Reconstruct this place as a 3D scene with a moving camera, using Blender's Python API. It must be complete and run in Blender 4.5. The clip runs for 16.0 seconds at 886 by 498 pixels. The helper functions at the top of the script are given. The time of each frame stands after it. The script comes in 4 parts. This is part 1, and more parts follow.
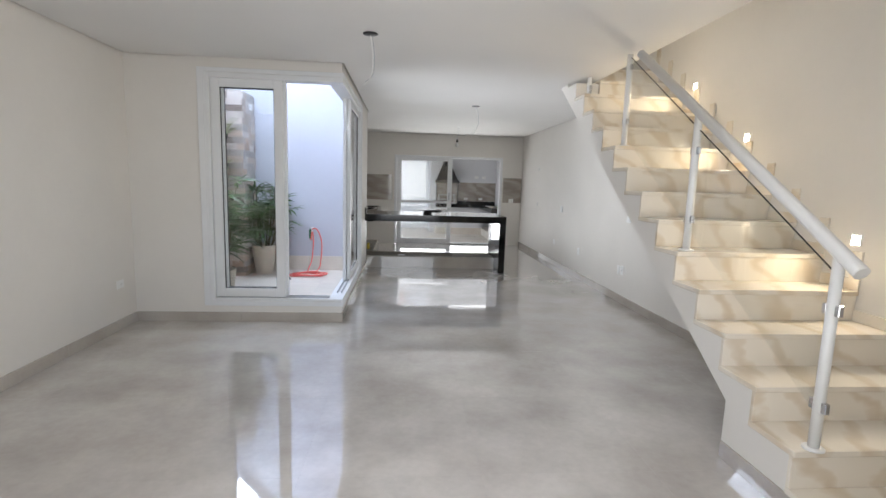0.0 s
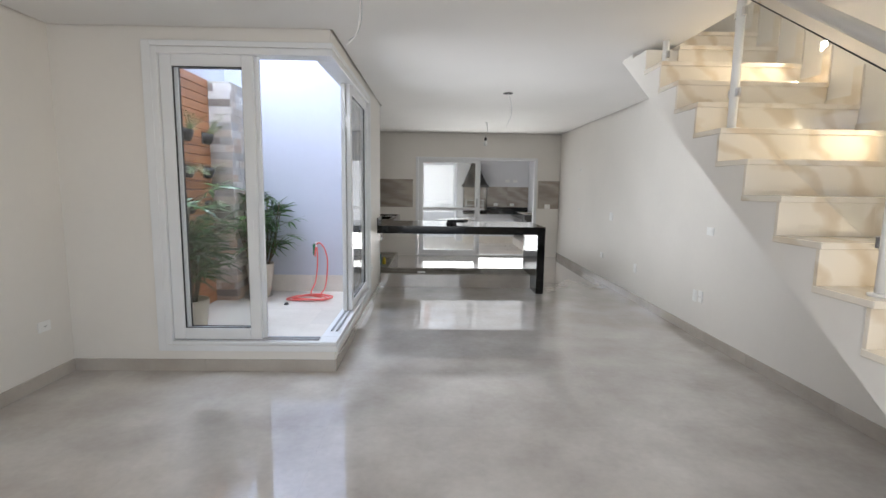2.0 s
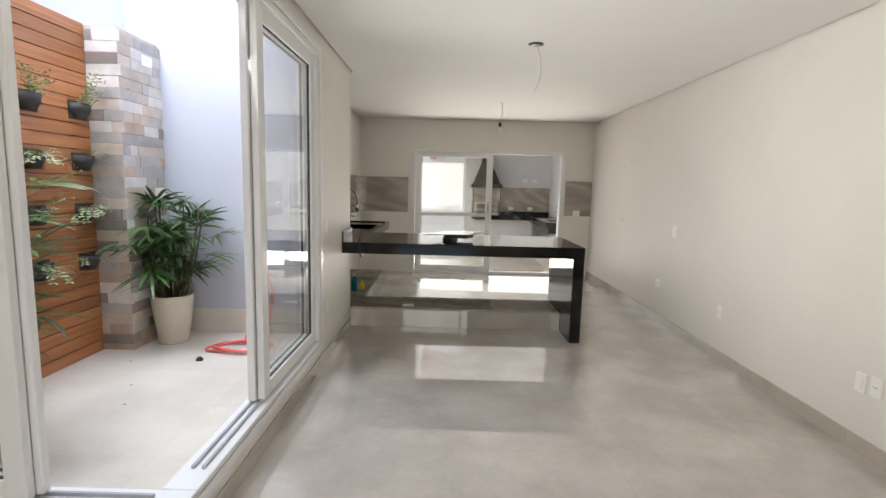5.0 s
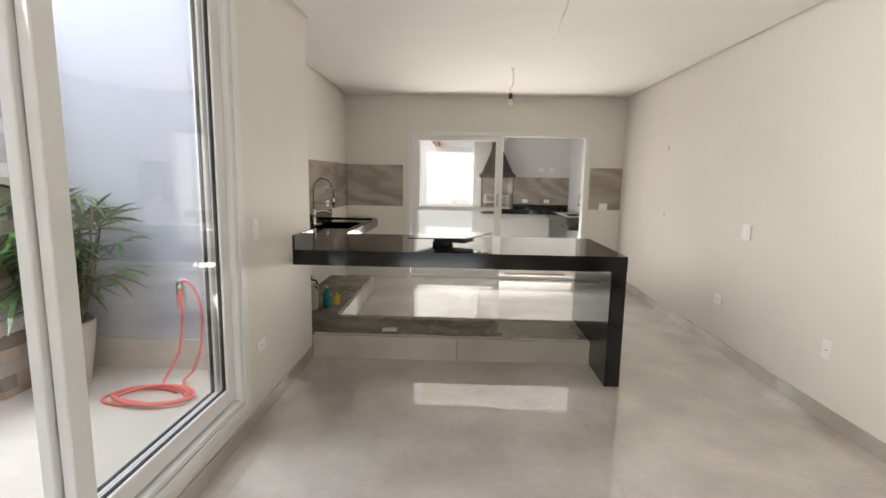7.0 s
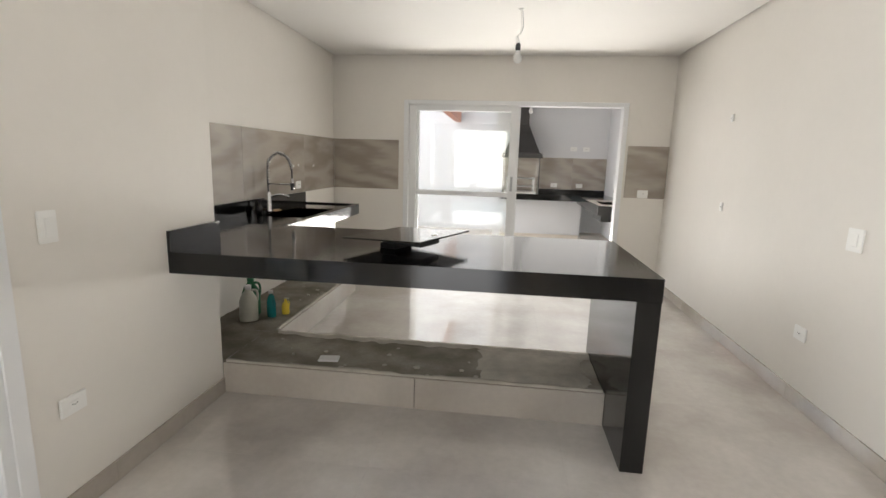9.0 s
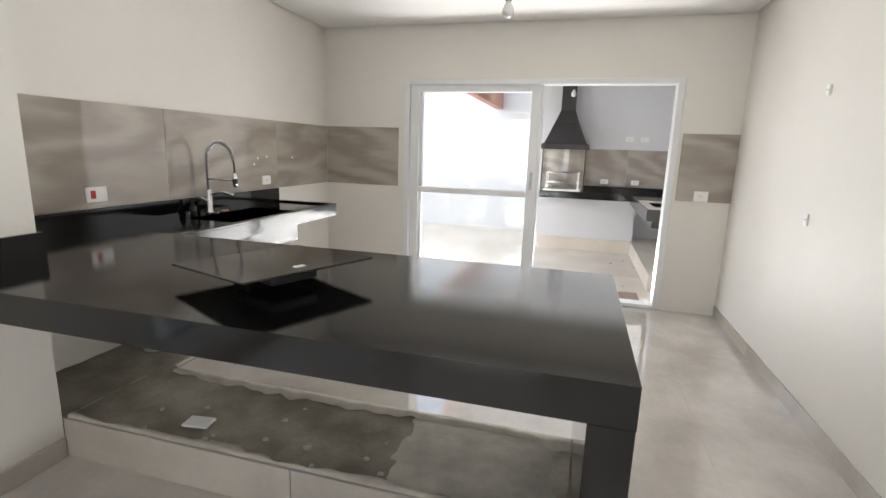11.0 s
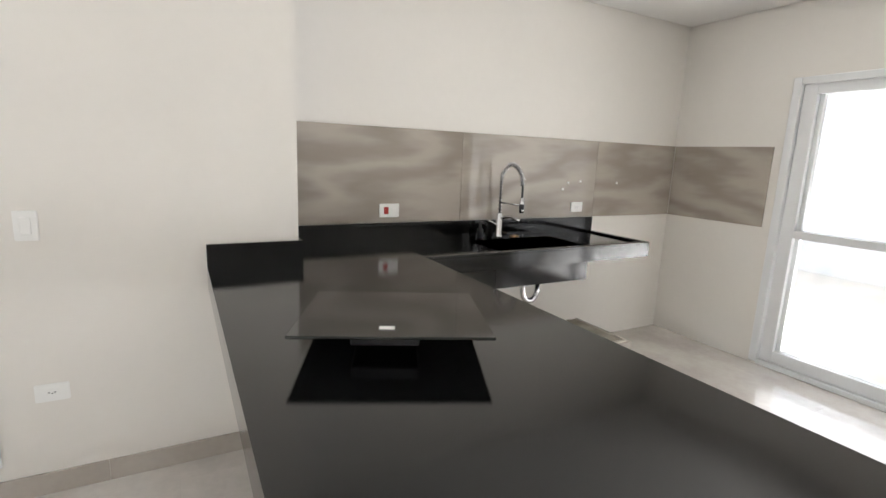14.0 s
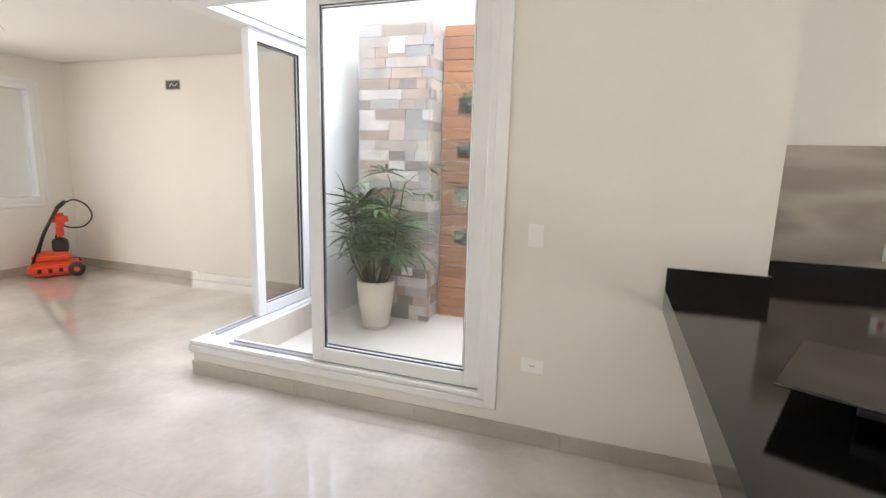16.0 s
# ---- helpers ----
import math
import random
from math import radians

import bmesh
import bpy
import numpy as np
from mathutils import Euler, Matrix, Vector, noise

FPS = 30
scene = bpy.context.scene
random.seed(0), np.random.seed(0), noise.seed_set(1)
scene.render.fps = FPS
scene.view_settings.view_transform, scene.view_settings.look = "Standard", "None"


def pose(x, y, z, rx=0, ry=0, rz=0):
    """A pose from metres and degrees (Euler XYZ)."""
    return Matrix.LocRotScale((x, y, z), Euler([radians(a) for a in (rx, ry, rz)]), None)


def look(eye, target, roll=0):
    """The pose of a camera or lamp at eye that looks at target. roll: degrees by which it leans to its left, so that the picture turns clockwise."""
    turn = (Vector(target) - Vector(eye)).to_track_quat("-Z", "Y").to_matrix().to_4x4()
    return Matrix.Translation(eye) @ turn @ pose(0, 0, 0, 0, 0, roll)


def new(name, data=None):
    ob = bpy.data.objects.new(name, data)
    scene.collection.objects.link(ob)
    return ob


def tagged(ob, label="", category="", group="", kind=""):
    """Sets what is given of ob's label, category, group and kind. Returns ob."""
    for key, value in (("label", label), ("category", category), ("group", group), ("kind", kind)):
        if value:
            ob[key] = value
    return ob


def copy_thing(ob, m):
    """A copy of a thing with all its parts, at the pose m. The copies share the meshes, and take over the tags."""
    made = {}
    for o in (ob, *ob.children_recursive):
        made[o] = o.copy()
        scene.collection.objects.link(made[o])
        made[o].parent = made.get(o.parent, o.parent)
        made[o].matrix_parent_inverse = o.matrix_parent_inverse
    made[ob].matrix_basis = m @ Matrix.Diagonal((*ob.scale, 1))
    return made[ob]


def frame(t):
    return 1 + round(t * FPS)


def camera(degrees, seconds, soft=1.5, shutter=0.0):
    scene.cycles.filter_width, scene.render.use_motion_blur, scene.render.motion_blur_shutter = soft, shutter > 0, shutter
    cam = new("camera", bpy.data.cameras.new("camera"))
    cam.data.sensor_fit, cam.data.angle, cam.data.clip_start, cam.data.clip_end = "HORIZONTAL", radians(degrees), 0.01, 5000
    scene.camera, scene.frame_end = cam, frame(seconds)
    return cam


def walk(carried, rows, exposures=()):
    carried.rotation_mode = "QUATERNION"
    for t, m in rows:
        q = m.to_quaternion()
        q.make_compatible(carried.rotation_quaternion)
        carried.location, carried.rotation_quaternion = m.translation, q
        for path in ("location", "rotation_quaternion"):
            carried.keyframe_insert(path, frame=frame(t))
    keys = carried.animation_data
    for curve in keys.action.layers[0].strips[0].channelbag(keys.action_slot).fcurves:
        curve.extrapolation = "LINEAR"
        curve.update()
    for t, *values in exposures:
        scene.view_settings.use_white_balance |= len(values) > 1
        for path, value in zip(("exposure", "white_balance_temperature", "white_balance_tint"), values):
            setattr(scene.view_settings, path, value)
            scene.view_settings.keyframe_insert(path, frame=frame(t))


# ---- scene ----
cam = camera(84.7, 16.0)
PATH = [
    (0, (-0.032, -0.305, 1.435), (0.131, 1.67, 1.165), 1.7),
    (0.5, (0.02, 0.027, 1.436), (0.151, 2.006, 1.181), 1.8),
    (1, (0.03, 0.298, 1.457), (0.143, 2.279, 1.207), 1.3),
    (1.5, (0.079, 0.634, 1.443), (0.149, 2.617, 1.191), 1.0),
    (2, (0.104, 0.943, 1.434), (0.146, 2.926, 1.181), 0.8),
    (2.5, (0.103, 1.291, 1.451), (0.149, 3.274, 1.193), 0.6),
    (3, (0.163, 1.632, 1.44), (0.196, 3.616, 1.192), 0.9),
    (3.5, (0.233, 1.96, 1.438), (0.247, 3.945, 1.197), 1.2),
    (4, (0.266, 2.297, 1.452), (0.273, 4.282, 1.208), 1.4),
    (6.5, (0.445, 3.926, 1.427), (0.394, 5.906, 1.149), 1.1),
    (7, (0.498, 4.225, 1.411), (0.43, 6.203, 1.123), 1.0),
    (7.5, (0.553, 4.525, 1.413), (0.459, 6.498, 1.101), 1.1),
    (8, (0.665, 4.804, 1.404), (0.523, 6.77, 1.068), 1.3),
    (8.5, (0.803, 5.085, 1.389), (0.609, 7.044, 1.036), 1.6),
    (9, (0.931, 5.385, 1.385), (0.698, 7.337, 1.02), 1.7),
    (11.5, (1.604, 6.685, 1.396), (0.965, 8.535, 0.985), 1.9),
    (12, (1.71, 6.902, 1.394), (0.921, 8.695, 0.991), 2.0),
    (12.5, (1.726, 7.096, 1.394), (0.775, 8.812, 1.003), 1.9),
    (13, (1.695, 7.258, 1.402), (0.571, 8.869, 1.027), 2.0),
    (13.5, (1.742, 7.357, 1.412), (0.304, 8.698, 1.045), 2.0),
    (14, (1.687, 7.408, 1.43), (-0.038, 8.349, 1.054), 2.3),
    (14.2, (1.662, 7.424, 1.416), (-0.143, 8.203, 1.048), 2.2),
    (14.7, (1.693, 7.354, 1.43), (-0.235, 7.739, 1.06), 2.5),
    (15.3, (1.729, 7.324, 1.434), (-0.236, 7.209, 1.081), 2.2),
    (15.8, (1.745, 7.236, 1.431), (-0.167, 6.752, 1.098), 1.9),
    (16, (1.758, 7.238, 1.455), (-0.103, 6.593, 1.105), 1.6),
]
EXPOSE = [(0, 0.78, 5900, 10), (2, 0.80, 6000, 10), (4, 0.86, 6400, 10), (6.5, 1.12, 6850, 10),
          (9, 1.42, 6450, 10), (12.5, 1.82, 6050, 10), (14.5, 1.92, 6150, 10), (16, 1.62, 6550, 10)]
walk(cam, [(t, look(eye, target, roll)) for t, eye, target, roll in PATH], EXPOSE)

# ---- world and lights ----
world = bpy.data.worlds.new("world")
scene.world = world
world.use_nodes = True
wn = world.node_tree
sky = wn.nodes.new("ShaderNodeTexSky")
sky.sky_type = "NISHITA"
sky.sun_disc = False
sky.sun_elevation, sky.sun_rotation = radians(50), radians(12)
wn.links.new(sky.outputs[0], wn.nodes["Background"].inputs[0])
wn.nodes["Background"].inputs[1].default_value = 0.09
sun = new("sun", bpy.data.lights.new("sun", "SUN"))
sun.data.energy, sun.data.angle, sun.data.color = 2.5, radians(0.5), (1.0, 0.95, 0.87)
sun.matrix_world = look((2.1, 23.9, 12.0), (0, 14.0, 0))


def area(name, eye, target, sx, sy, watts, color):
    la = bpy.data.lights.new(name, "AREA")
    la.shape, la.size, la.size_y, la.energy, la.color = "RECTANGLE", sx, sy, watts, color
    ob = new(name, la)
    ob.matrix_world = look(eye, target)
    return ob


area("sky_over_courtyard", (-1.7, 6.2, 6.2), (-1.7, 6.2, 0), 1.6, 2.4, 72, (0.80, 0.88, 1.0))
# Fill lamp by the unseen upper west wall, added to brighten the passage
area("fill_in_courtyard_shaft", (-2.5, 6.2, 3.75), (1.2, 6.0, 0.6), 2.4, 0.9, 60, (0.84, 0.90, 1.0))
# fill lamps added to imitate daylight that comes in low through the openings
window_fill = area("fill_at_courtyard_window", (-0.64, 5.62, 1.45), (2.7, 6.2, 1.9), 1.9, 1.7, 9.5, (1.0, 0.985, 0.96))
window_fill.data.spread = radians(95)
area("fill_at_terrace_door", (1.0, 11.13, 1.05), (1.0, 6.0, 1.05), 2.3, 1.8, 4, (1.0, 0.96, 0.90))
bounce_fill = area("terrace_floor_fill", (1.0, 12.0, 0.22), (0.85, 10.0, 1.55), 2.6, 0.7, 16, (1.0, 0.95, 0.88))
bounce_fill.data.spread = radians(95)
# Two fill lamps out of view, added to brighten the barbecue corner
area("fill_over_terrace", (-1.6, 13.2, 3.2), (1.4, 13.6, 0.4), 3.0, 3.6, 40, (1.0, 0.985, 0.95))
area("terrace_side_fill", (-3.2, 13.5, 1.5), (2.0, 13.9, 1.3), 3.0, 2.4, 18, (1.0, 0.985, 0.95))
# Fill lamp added to brighten the stairs; the skylight it stands in is invented
area("fill_over_stairwell", (2.35, 4.4, 6.48), (2.35, 3.9, 0), 0.7, 1.6, 26, (1.0, 0.93, 0.82))
# Never in view: a fill lamp in the entrance instead of daylight
area("fill_at_entrance", (0.1, 0.3, 1.35), (0.1, 3.0, 1.2), 1.7, 2.0, 25, (1.0, 0.95, 0.88))

# ---- materials ----


def mat(name, color, rough=0.5, metal=0.0, vary=0.0, scale=4.0, fine=0.0, bump=0.0, bscale=60.0, rnd=0.0, color2=None, stretch=(1, 1, 1), coat=0.0, rvary=0.0, island=False):
    """Principled material with clouds at two scales, fine relief and a per-piece tint."""
    m = bpy.data.materials.new(name)
    m.use_nodes = True
    nt = m.node_tree
    n, l = nt.nodes, nt.links
    b = n["Principled BSDF"]
    b.inputs["Roughness"].default_value, b.inputs["Metallic"].default_value = rough, metal
    b.inputs["Coat Weight"].default_value = coat
    b.inputs["Base Color"].default_value = (*color, 1)
    geo = n.new("ShaderNodeNewGeometry")
    mp = n.new("ShaderNodeMapping")
    mp.inputs["Scale"].default_value = stretch
    l.new(geo.outputs["Position"], mp.inputs["Vector"])

    def cloud(sc, detail):
        t = n.new("ShaderNodeTexNoise")
        t.inputs["Scale"].default_value, t.inputs["Detail"].default_value = sc, detail
        l.new(mp.outputs["Vector"], t.inputs["Vector"])
        return t

    c = None
    if vary or color2:
        t = cloud(scale, 5)
        r = n.new("ShaderNodeValToRGB")
        a, z = color, color2 or tuple(min(1, x * (1 + vary)) for x in color)
        if not color2:
            a = tuple(x * (1 - vary) for x in color)
        r.color_ramp.elements[0].position, r.color_ramp.elements[1].position = 0.32, 0.68
        r.color_ramp.elements[0].color, r.color_ramp.elements[1].color = (*a, 1), (*z, 1)
        l.new(t.outputs["Fac"], r.inputs["Fac"])
        c = r.outputs["Color"]
        if rvary:
            mr = n.new("ShaderNodeMapRange")
            mr.inputs["To Min"].default_value, mr.inputs["To Max"].default_value = max(0.02, rough - rvary), rough + rvary
            l.new(t.outputs["Fac"], mr.inputs["Value"])
            l.new(mr.outputs[0], b.inputs["Roughness"])
    if fine and c:
        t = cloud(scale * 14, 3)
        mr = n.new("ShaderNodeMapRange")
        mr.inputs["To Min"].default_value, mr.inputs["To Max"].default_value = 1 - fine, 1 + fine
        l.new(t.outputs["Fac"], mr.inputs["Value"])
        h = n.new("ShaderNodeVectorMath")
        h.operation = "SCALE"
        l.new(c, h.inputs[0])
        l.new(mr.outputs[0], h.inputs["Scale"])
        c = h.outputs[0]
    if rnd:
        o = n.new("ShaderNodeObjectInfo")
        mr = n.new("ShaderNodeMapRange")
        mr.inputs["To Min"].default_value, mr.inputs["To Max"].default_value = 1 - rnd, 1 + rnd
        l.new(geo.outputs["Random Per Island"] if island else o.outputs["Random"], mr.inputs["Value"])
        h = n.new("ShaderNodeVectorMath")
        h.operation = "SCALE"
        if c:
            l.new(c, h.inputs[0])
        else:
            h.inputs[0].default_value = color
        l.new(mr.outputs[0], h.inputs["Scale"])
        c = h.outputs[0]
    if c:
        l.new(c, b.inputs["Base Color"])
    if bump:
        t = cloud(bscale, 4)
        bp = n.new("ShaderNodeBump")
        bp.inputs["Strength"].default_value, bp.inputs["Distance"].default_value = bump, 0.004
        l.new(t.outputs["Fac"], bp.inputs["Height"])
        l.new(bp.outputs["Normal"], b.inputs["Normal"])
    return m


def glow(name, color, strength):
    m = mat(name, color)
    b = m.node_tree.nodes["Principled BSDF"]
    b.inputs["Emission Color"].default_value, b.inputs["Emission Strength"].default_value = (*color, 1), strength
    return m


def veined(name, base, vein, rough, scale, warp, stretch, width=(0.46, 0.54)):
    """Polished stone with wavy veins."""
    m = bpy.data.materials.new(name)
    m.use_nodes = True
    n, l = m.node_tree.nodes, m.node_tree.links
    b = n["Principled BSDF"]
    b.inputs["Roughness"].default_value = rough
    geo, mp, w, r, no, o = (n.new("ShaderNode" + k) for k in ("NewGeometry", "Mapping", "TexWave", "ValToRGB", "TexNoise", "ObjectInfo"))
    mp.inputs["Scale"].default_value = stretch
    mp.inputs["Rotation"].default_value = (0.35, 0.2, 0.5)
    w.inputs["Scale"].default_value, w.inputs["Distortion"].default_value = scale, warp
    w.inputs["Detail"].default_value, w.inputs["Detail Scale"].default_value = 4, 1.3
    l.new(geo.outputs["Position"], mp.inputs["Vector"])
    sh = n.new("ShaderNodeVectorMath")
    sh.operation = "MULTIPLY_ADD"
    cb = n.new("ShaderNodeCombineXYZ")
    l.new(o.outputs["Random"], cb.inputs[0])
    l.new(o.outputs["Random"], cb.inputs[2])
    l.new(cb.outputs[0], sh.inputs[0])
    sh.inputs[1].default_value = (3, 3, 3)
    l.new(mp.outputs[0], sh.inputs[2])
    l.new(sh.outputs[0], w.inputs["Vector"])
    l.new(sh.outputs[0], no.inputs["Vector"])
    no.inputs["Scale"].default_value, no.inputs["Detail"].default_value = 2.5, 6
    r.color_ramp.elements[0].position, r.color_ramp.elements[1].position = width
    r.color_ramp.elements[0].color, r.color_ramp.elements[1].color = (*vein, 1), (*base, 1)
    mx = n.new("ShaderNodeMath")
    mx.operation = "MULTIPLY_ADD"
    mx.inputs[1].default_value = 0.6
    l.new(w.outputs["Fac"], mx.inputs[0])
    mm = n.new("ShaderNodeMath")
    mm.operation = "MULTIPLY"
    mm.inputs[1].default_value = 0.4
    l.new(no.outputs["Fac"], mm.inputs[0])
    l.new(mm.outputs[0], mx.inputs[2])
    l.new(mx.outputs[0], r.inputs["Fac"])
    l.new(r.outputs["Color"], b.inputs["Base Color"])
    return m


def glass_mat(name, tint=(1, 1, 1), rough=0.0, mix=0.12):
    m = bpy.data.materials.new(name)
    m.use_nodes = True
    n, l = m.node_tree.nodes, m.node_tree.links
    n.remove(n["Principled BSDF"])
    tr, gl, lw, po, fr, mx = (n.new("ShaderNode" + k) for k in ("BsdfTransparent", "BsdfGlossy", "LayerWeight", "Math", "Math", "MixShader"))
    tr.inputs[0].default_value = (*tint, 1)
    gl.inputs["Roughness"].default_value = rough
    lw.inputs["Blend"].default_value = 0.5
    po.operation, po.inputs[1].default_value = "POWER", 4.0
    fr.operation, fr.inputs[1].default_value, fr.inputs[2].default_value = "MULTIPLY_ADD", 0.9, 0.035
    l.new(lw.outputs["Facing"], po.inputs[0])
    l.new(po.outputs[0], fr.inputs[0])
    l.new(fr.outputs[0], mx.inputs[0])
    l.new(tr.outputs[0], mx.inputs[1])
    l.new(gl.outputs[0], mx.inputs[2])
    l.new(mx.outputs[0], n["Material Output"].inputs[0])
    return m


PAINT = mat("wall_paint", (0.79, 0.762, 0.715), 0.55, vary=0.02, scale=1.5, fine=0.015, bump=0.05, bscale=180)
CEIL = mat("ceiling_paint", (0.80, 0.785, 0.76), 0.7, vary=0.015, scale=1.2, bump=0.03, bscale=200)
# Darker and bluer than the house white, to hold the courtyard's brightness down
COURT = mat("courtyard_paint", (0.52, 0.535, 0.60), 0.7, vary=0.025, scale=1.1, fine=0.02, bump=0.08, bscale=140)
OUTW = mat("terrace_paint", (0.72, 0.725, 0.74), 0.7, vary=0.02, scale=1.3, bump=0.08, bscale=140)
FLOOR = mat("polished_porcelain", (0.47, 0.435, 0.40), 0.03, color2=(0.64, 0.61, 0.572), scale=1.9, fine=0.09, rnd=0.02, rvary=0.012, coat=1.0)
FLOOR.node_tree.nodes["Principled BSDF"].inputs["Coat Roughness"].default_value = 0.015
FLOOR.node_tree.nodes["Principled BSDF"].inputs["Coat IOR"].default_value = 1.68
GROUT = mat("grey_grout", (0.42, 0.395, 0.365), 0.8, vary=0.1, scale=20)
BASE = mat("baseboard_porcelain", (0.42, 0.38, 0.335), 0.03, color2=(0.52, 0.48, 0.43), scale=2.2, fine=0.06, rnd=0.06, coat=0.6)
CREAM = mat("cream_tile", (0.62, 0.565, 0.49), 0.4, color2=(0.73, 0.68, 0.605), scale=2.0, fine=0.06, rnd=0.04, bump=0.05, bscale=80)
ALU = mat("white_aluminium", (0.80, 0.81, 0.82), 0.35, vary=0.02, scale=5)
TRACK = mat("grey_track", (0.42, 0.43, 0.45), 0.4, metal=0.3, vary=0.08, scale=12)
SEAL = mat("black_rubber", (0.02, 0.02, 0.022), 0.6, vary=0.2, scale=30)
GLASS = glass_mat("clear_glass", (0.975, 0.98, 0.975))
GRANITE = mat("black_granite", (0.004, 0.004, 0.0042), 0.06, color2=(0.008, 0.008, 0.008), scale=90, fine=0.2, bump=0.025, bscale=330)
GRANITE.node_tree.nodes["Principled BSDF"].inputs["Specular IOR Level"].default_value = 0.5
SLAB = veined("taupe_slab", (0.45, 0.405, 0.352), (0.31, 0.272, 0.232), 0.035, 1.1, 11.0, (0.5, 0.5, 1.9), (0.15, 0.8))
MARBLE = veined("cream_marble", (0.82, 0.76, 0.66), (0.66, 0.555, 0.41), 0.18, 1.3, 9.0, (1.0, 0.8, 1.6), (0.10, 0.42))
RAIL = mat("white_enamel", (0.82, 0.82, 0.81), 0.3, vary=0.015, scale=6)
CHROME = mat("chrome", (0.75, 0.75, 0.76), 0.12, metal=1.0, vary=0.03, scale=30)
STEEL = mat("stainless_steel", (0.62, 0.62, 0.61), 0.28, metal=1.0, vary=0.05, scale=25)
PLASTIC = mat("white_plastic", (0.88, 0.88, 0.86), 0.35, vary=0.01, scale=30)
RED = mat("red_plastic", (0.45, 0.03, 0.02), 0.4, vary=0.05, scale=20)
SLOT = mat("socket_hole", (0.05, 0.05, 0.05), 0.6, vary=0.1, scale=40)
CEMENT = mat("rough_cement", (0.18, 0.16, 0.12), 0.85, color2=(0.40, 0.37, 0.31), scale=3.5, fine=0.18, bump=0.5, bscale=45)
MORTAR = mat("pale_mortar", (0.48, 0.45, 0.39), 0.9, vary=0.15, scale=9, fine=0.1, bump=0.5, bscale=60)
WOOD = mat("varnished_wood", (0.30, 0.105, 0.035), 0.38, color2=(0.44, 0.185, 0.07), scale=5, stretch=(2, 0.35, 9), fine=0.15, rnd=0.22, bump=0.12, bscale=30)
STONES = [mat("stone_" + k, c, 0.6, vary=0.13, scale=7, fine=0.10, rnd=0.12, bump=0.3, bscale=35) for k, c in (("beige", (0.52, 0.44, 0.37)), ("pale", (0.61, 0.57, 0.535)), ("grey", (0.42, 0.39, 0.37)), ("rust", (0.44, 0.33, 0.255)), ("dark", (0.26, 0.22, 0.195)))]
POT = mat("cream_pot", (0.62, 0.56, 0.46), 0.45, vary=0.06, scale=5, fine=0.04, bump=0.05, bscale=50)
SOIL = mat("soil", (0.06, 0.045, 0.03), 0.95, vary=0.3, scale=40, bump=0.6, bscale=90)
LEAF = mat("palm_leaf", (0.034, 0.085, 0.022), 0.34, color2=(0.085, 0.17, 0.045), scale=3.5, rnd=0.35, island=True)
LEAF2 = mat("pale_leaf", (0.16, 0.24, 0.06), 0.5, color2=(0.48, 0.50, 0.33), scale=14, rnd=0.3, island=True)
STALK = mat("palm_stalk", (0.09, 0.07, 0.035), 0.8, vary=0.3, scale=25, bump=0.4, bscale=70)
BLACKPOT = mat("black_planter", (0.03, 0.027, 0.025), 0.55, vary=0.2, scale=18)
HOSE = mat("coral_hose", (0.80, 0.16, 0.14), 0.4, vary=0.05, scale=15)
GREEN = mat("green_plastic", (0.02, 0.16, 0.07), 0.4, vary=0.06, scale=15)
TEAL = mat("teal_liquid", (0.02, 0.25, 0.26), 0.25, vary=0.05, scale=15)
YELLOW = mat("yellow_plastic", (0.75, 0.55, 0.04), 0.45, vary=0.06, scale=15)
MILKY = mat("milky_plastic", (0.66, 0.66, 0.58), 0.4, vary=0.04, scale=12)
BLACK = mat("black_plastic", (0.018, 0.018, 0.02), 0.4, vary=0.15, scale=20)
ORANGE = mat("orange_red_plastic", (0.75, 0.07, 0.02), 0.35, vary=0.05, scale=12)
HOODM = mat("black_painted_steel", (0.035, 0.033, 0.032), 0.4, vary=0.15, scale=8, fine=0.1)
TERRA = mat("terracotta_paint", (0.50, 0.22, 0.15), 0.7, vary=0.06, scale=4)
MAT = mat("brown_coir", (0.32, 0.245, 0.20), 0.95, vary=0.12, scale=60, bump=0.7, bscale=160)
BULB = mat("bulb_glass", (0.8, 0.8, 0.78), 0.1)
BLACKGLASS = mat("black_cooktop_glass", (0.022, 0.024, 0.022), 0.09, vary=0.3, scale=8, fine=0.3, rvary=0.03)
EARTH = mat("ground_concrete", (0.30, 0.29, 0.27), 0.85, vary=0.1, scale=0.6, fine=0.1, bump=0.2)
LED = glow("warm_led", (1.0, 0.82, 0.55), 18.0)

# ---- mesh helpers ----


def box(bm, x0, x1, y0, y1, z0, z1):
    v = [bm.verts.new(p) for p in ((x0, y0, z0), (x1, y0, z0), (x1, y1, z0), (x0, y1, z0), (x0, y0, z1), (x1, y0, z1), (x1, y1, z1), (x0, y1, z1))]
    for f in ((3, 2, 1, 0), (4, 5, 6, 7), (0, 1, 5, 4), (1, 2, 6, 5), (2, 3, 7, 6), (3, 0, 4, 7)):
        bm.faces.new([v[i] for i in f])
    return v


def boxes(*rows, bevel=0.0, seg=2):
    bm = bmesh.new()
    for r in rows:
        box(bm, *r)
    if bevel:
        bmesh.ops.bevel(bm, geom=bm.edges[:], offset=bevel, segments=seg, affect="EDGES", clamp_overlap=True)
    return bm


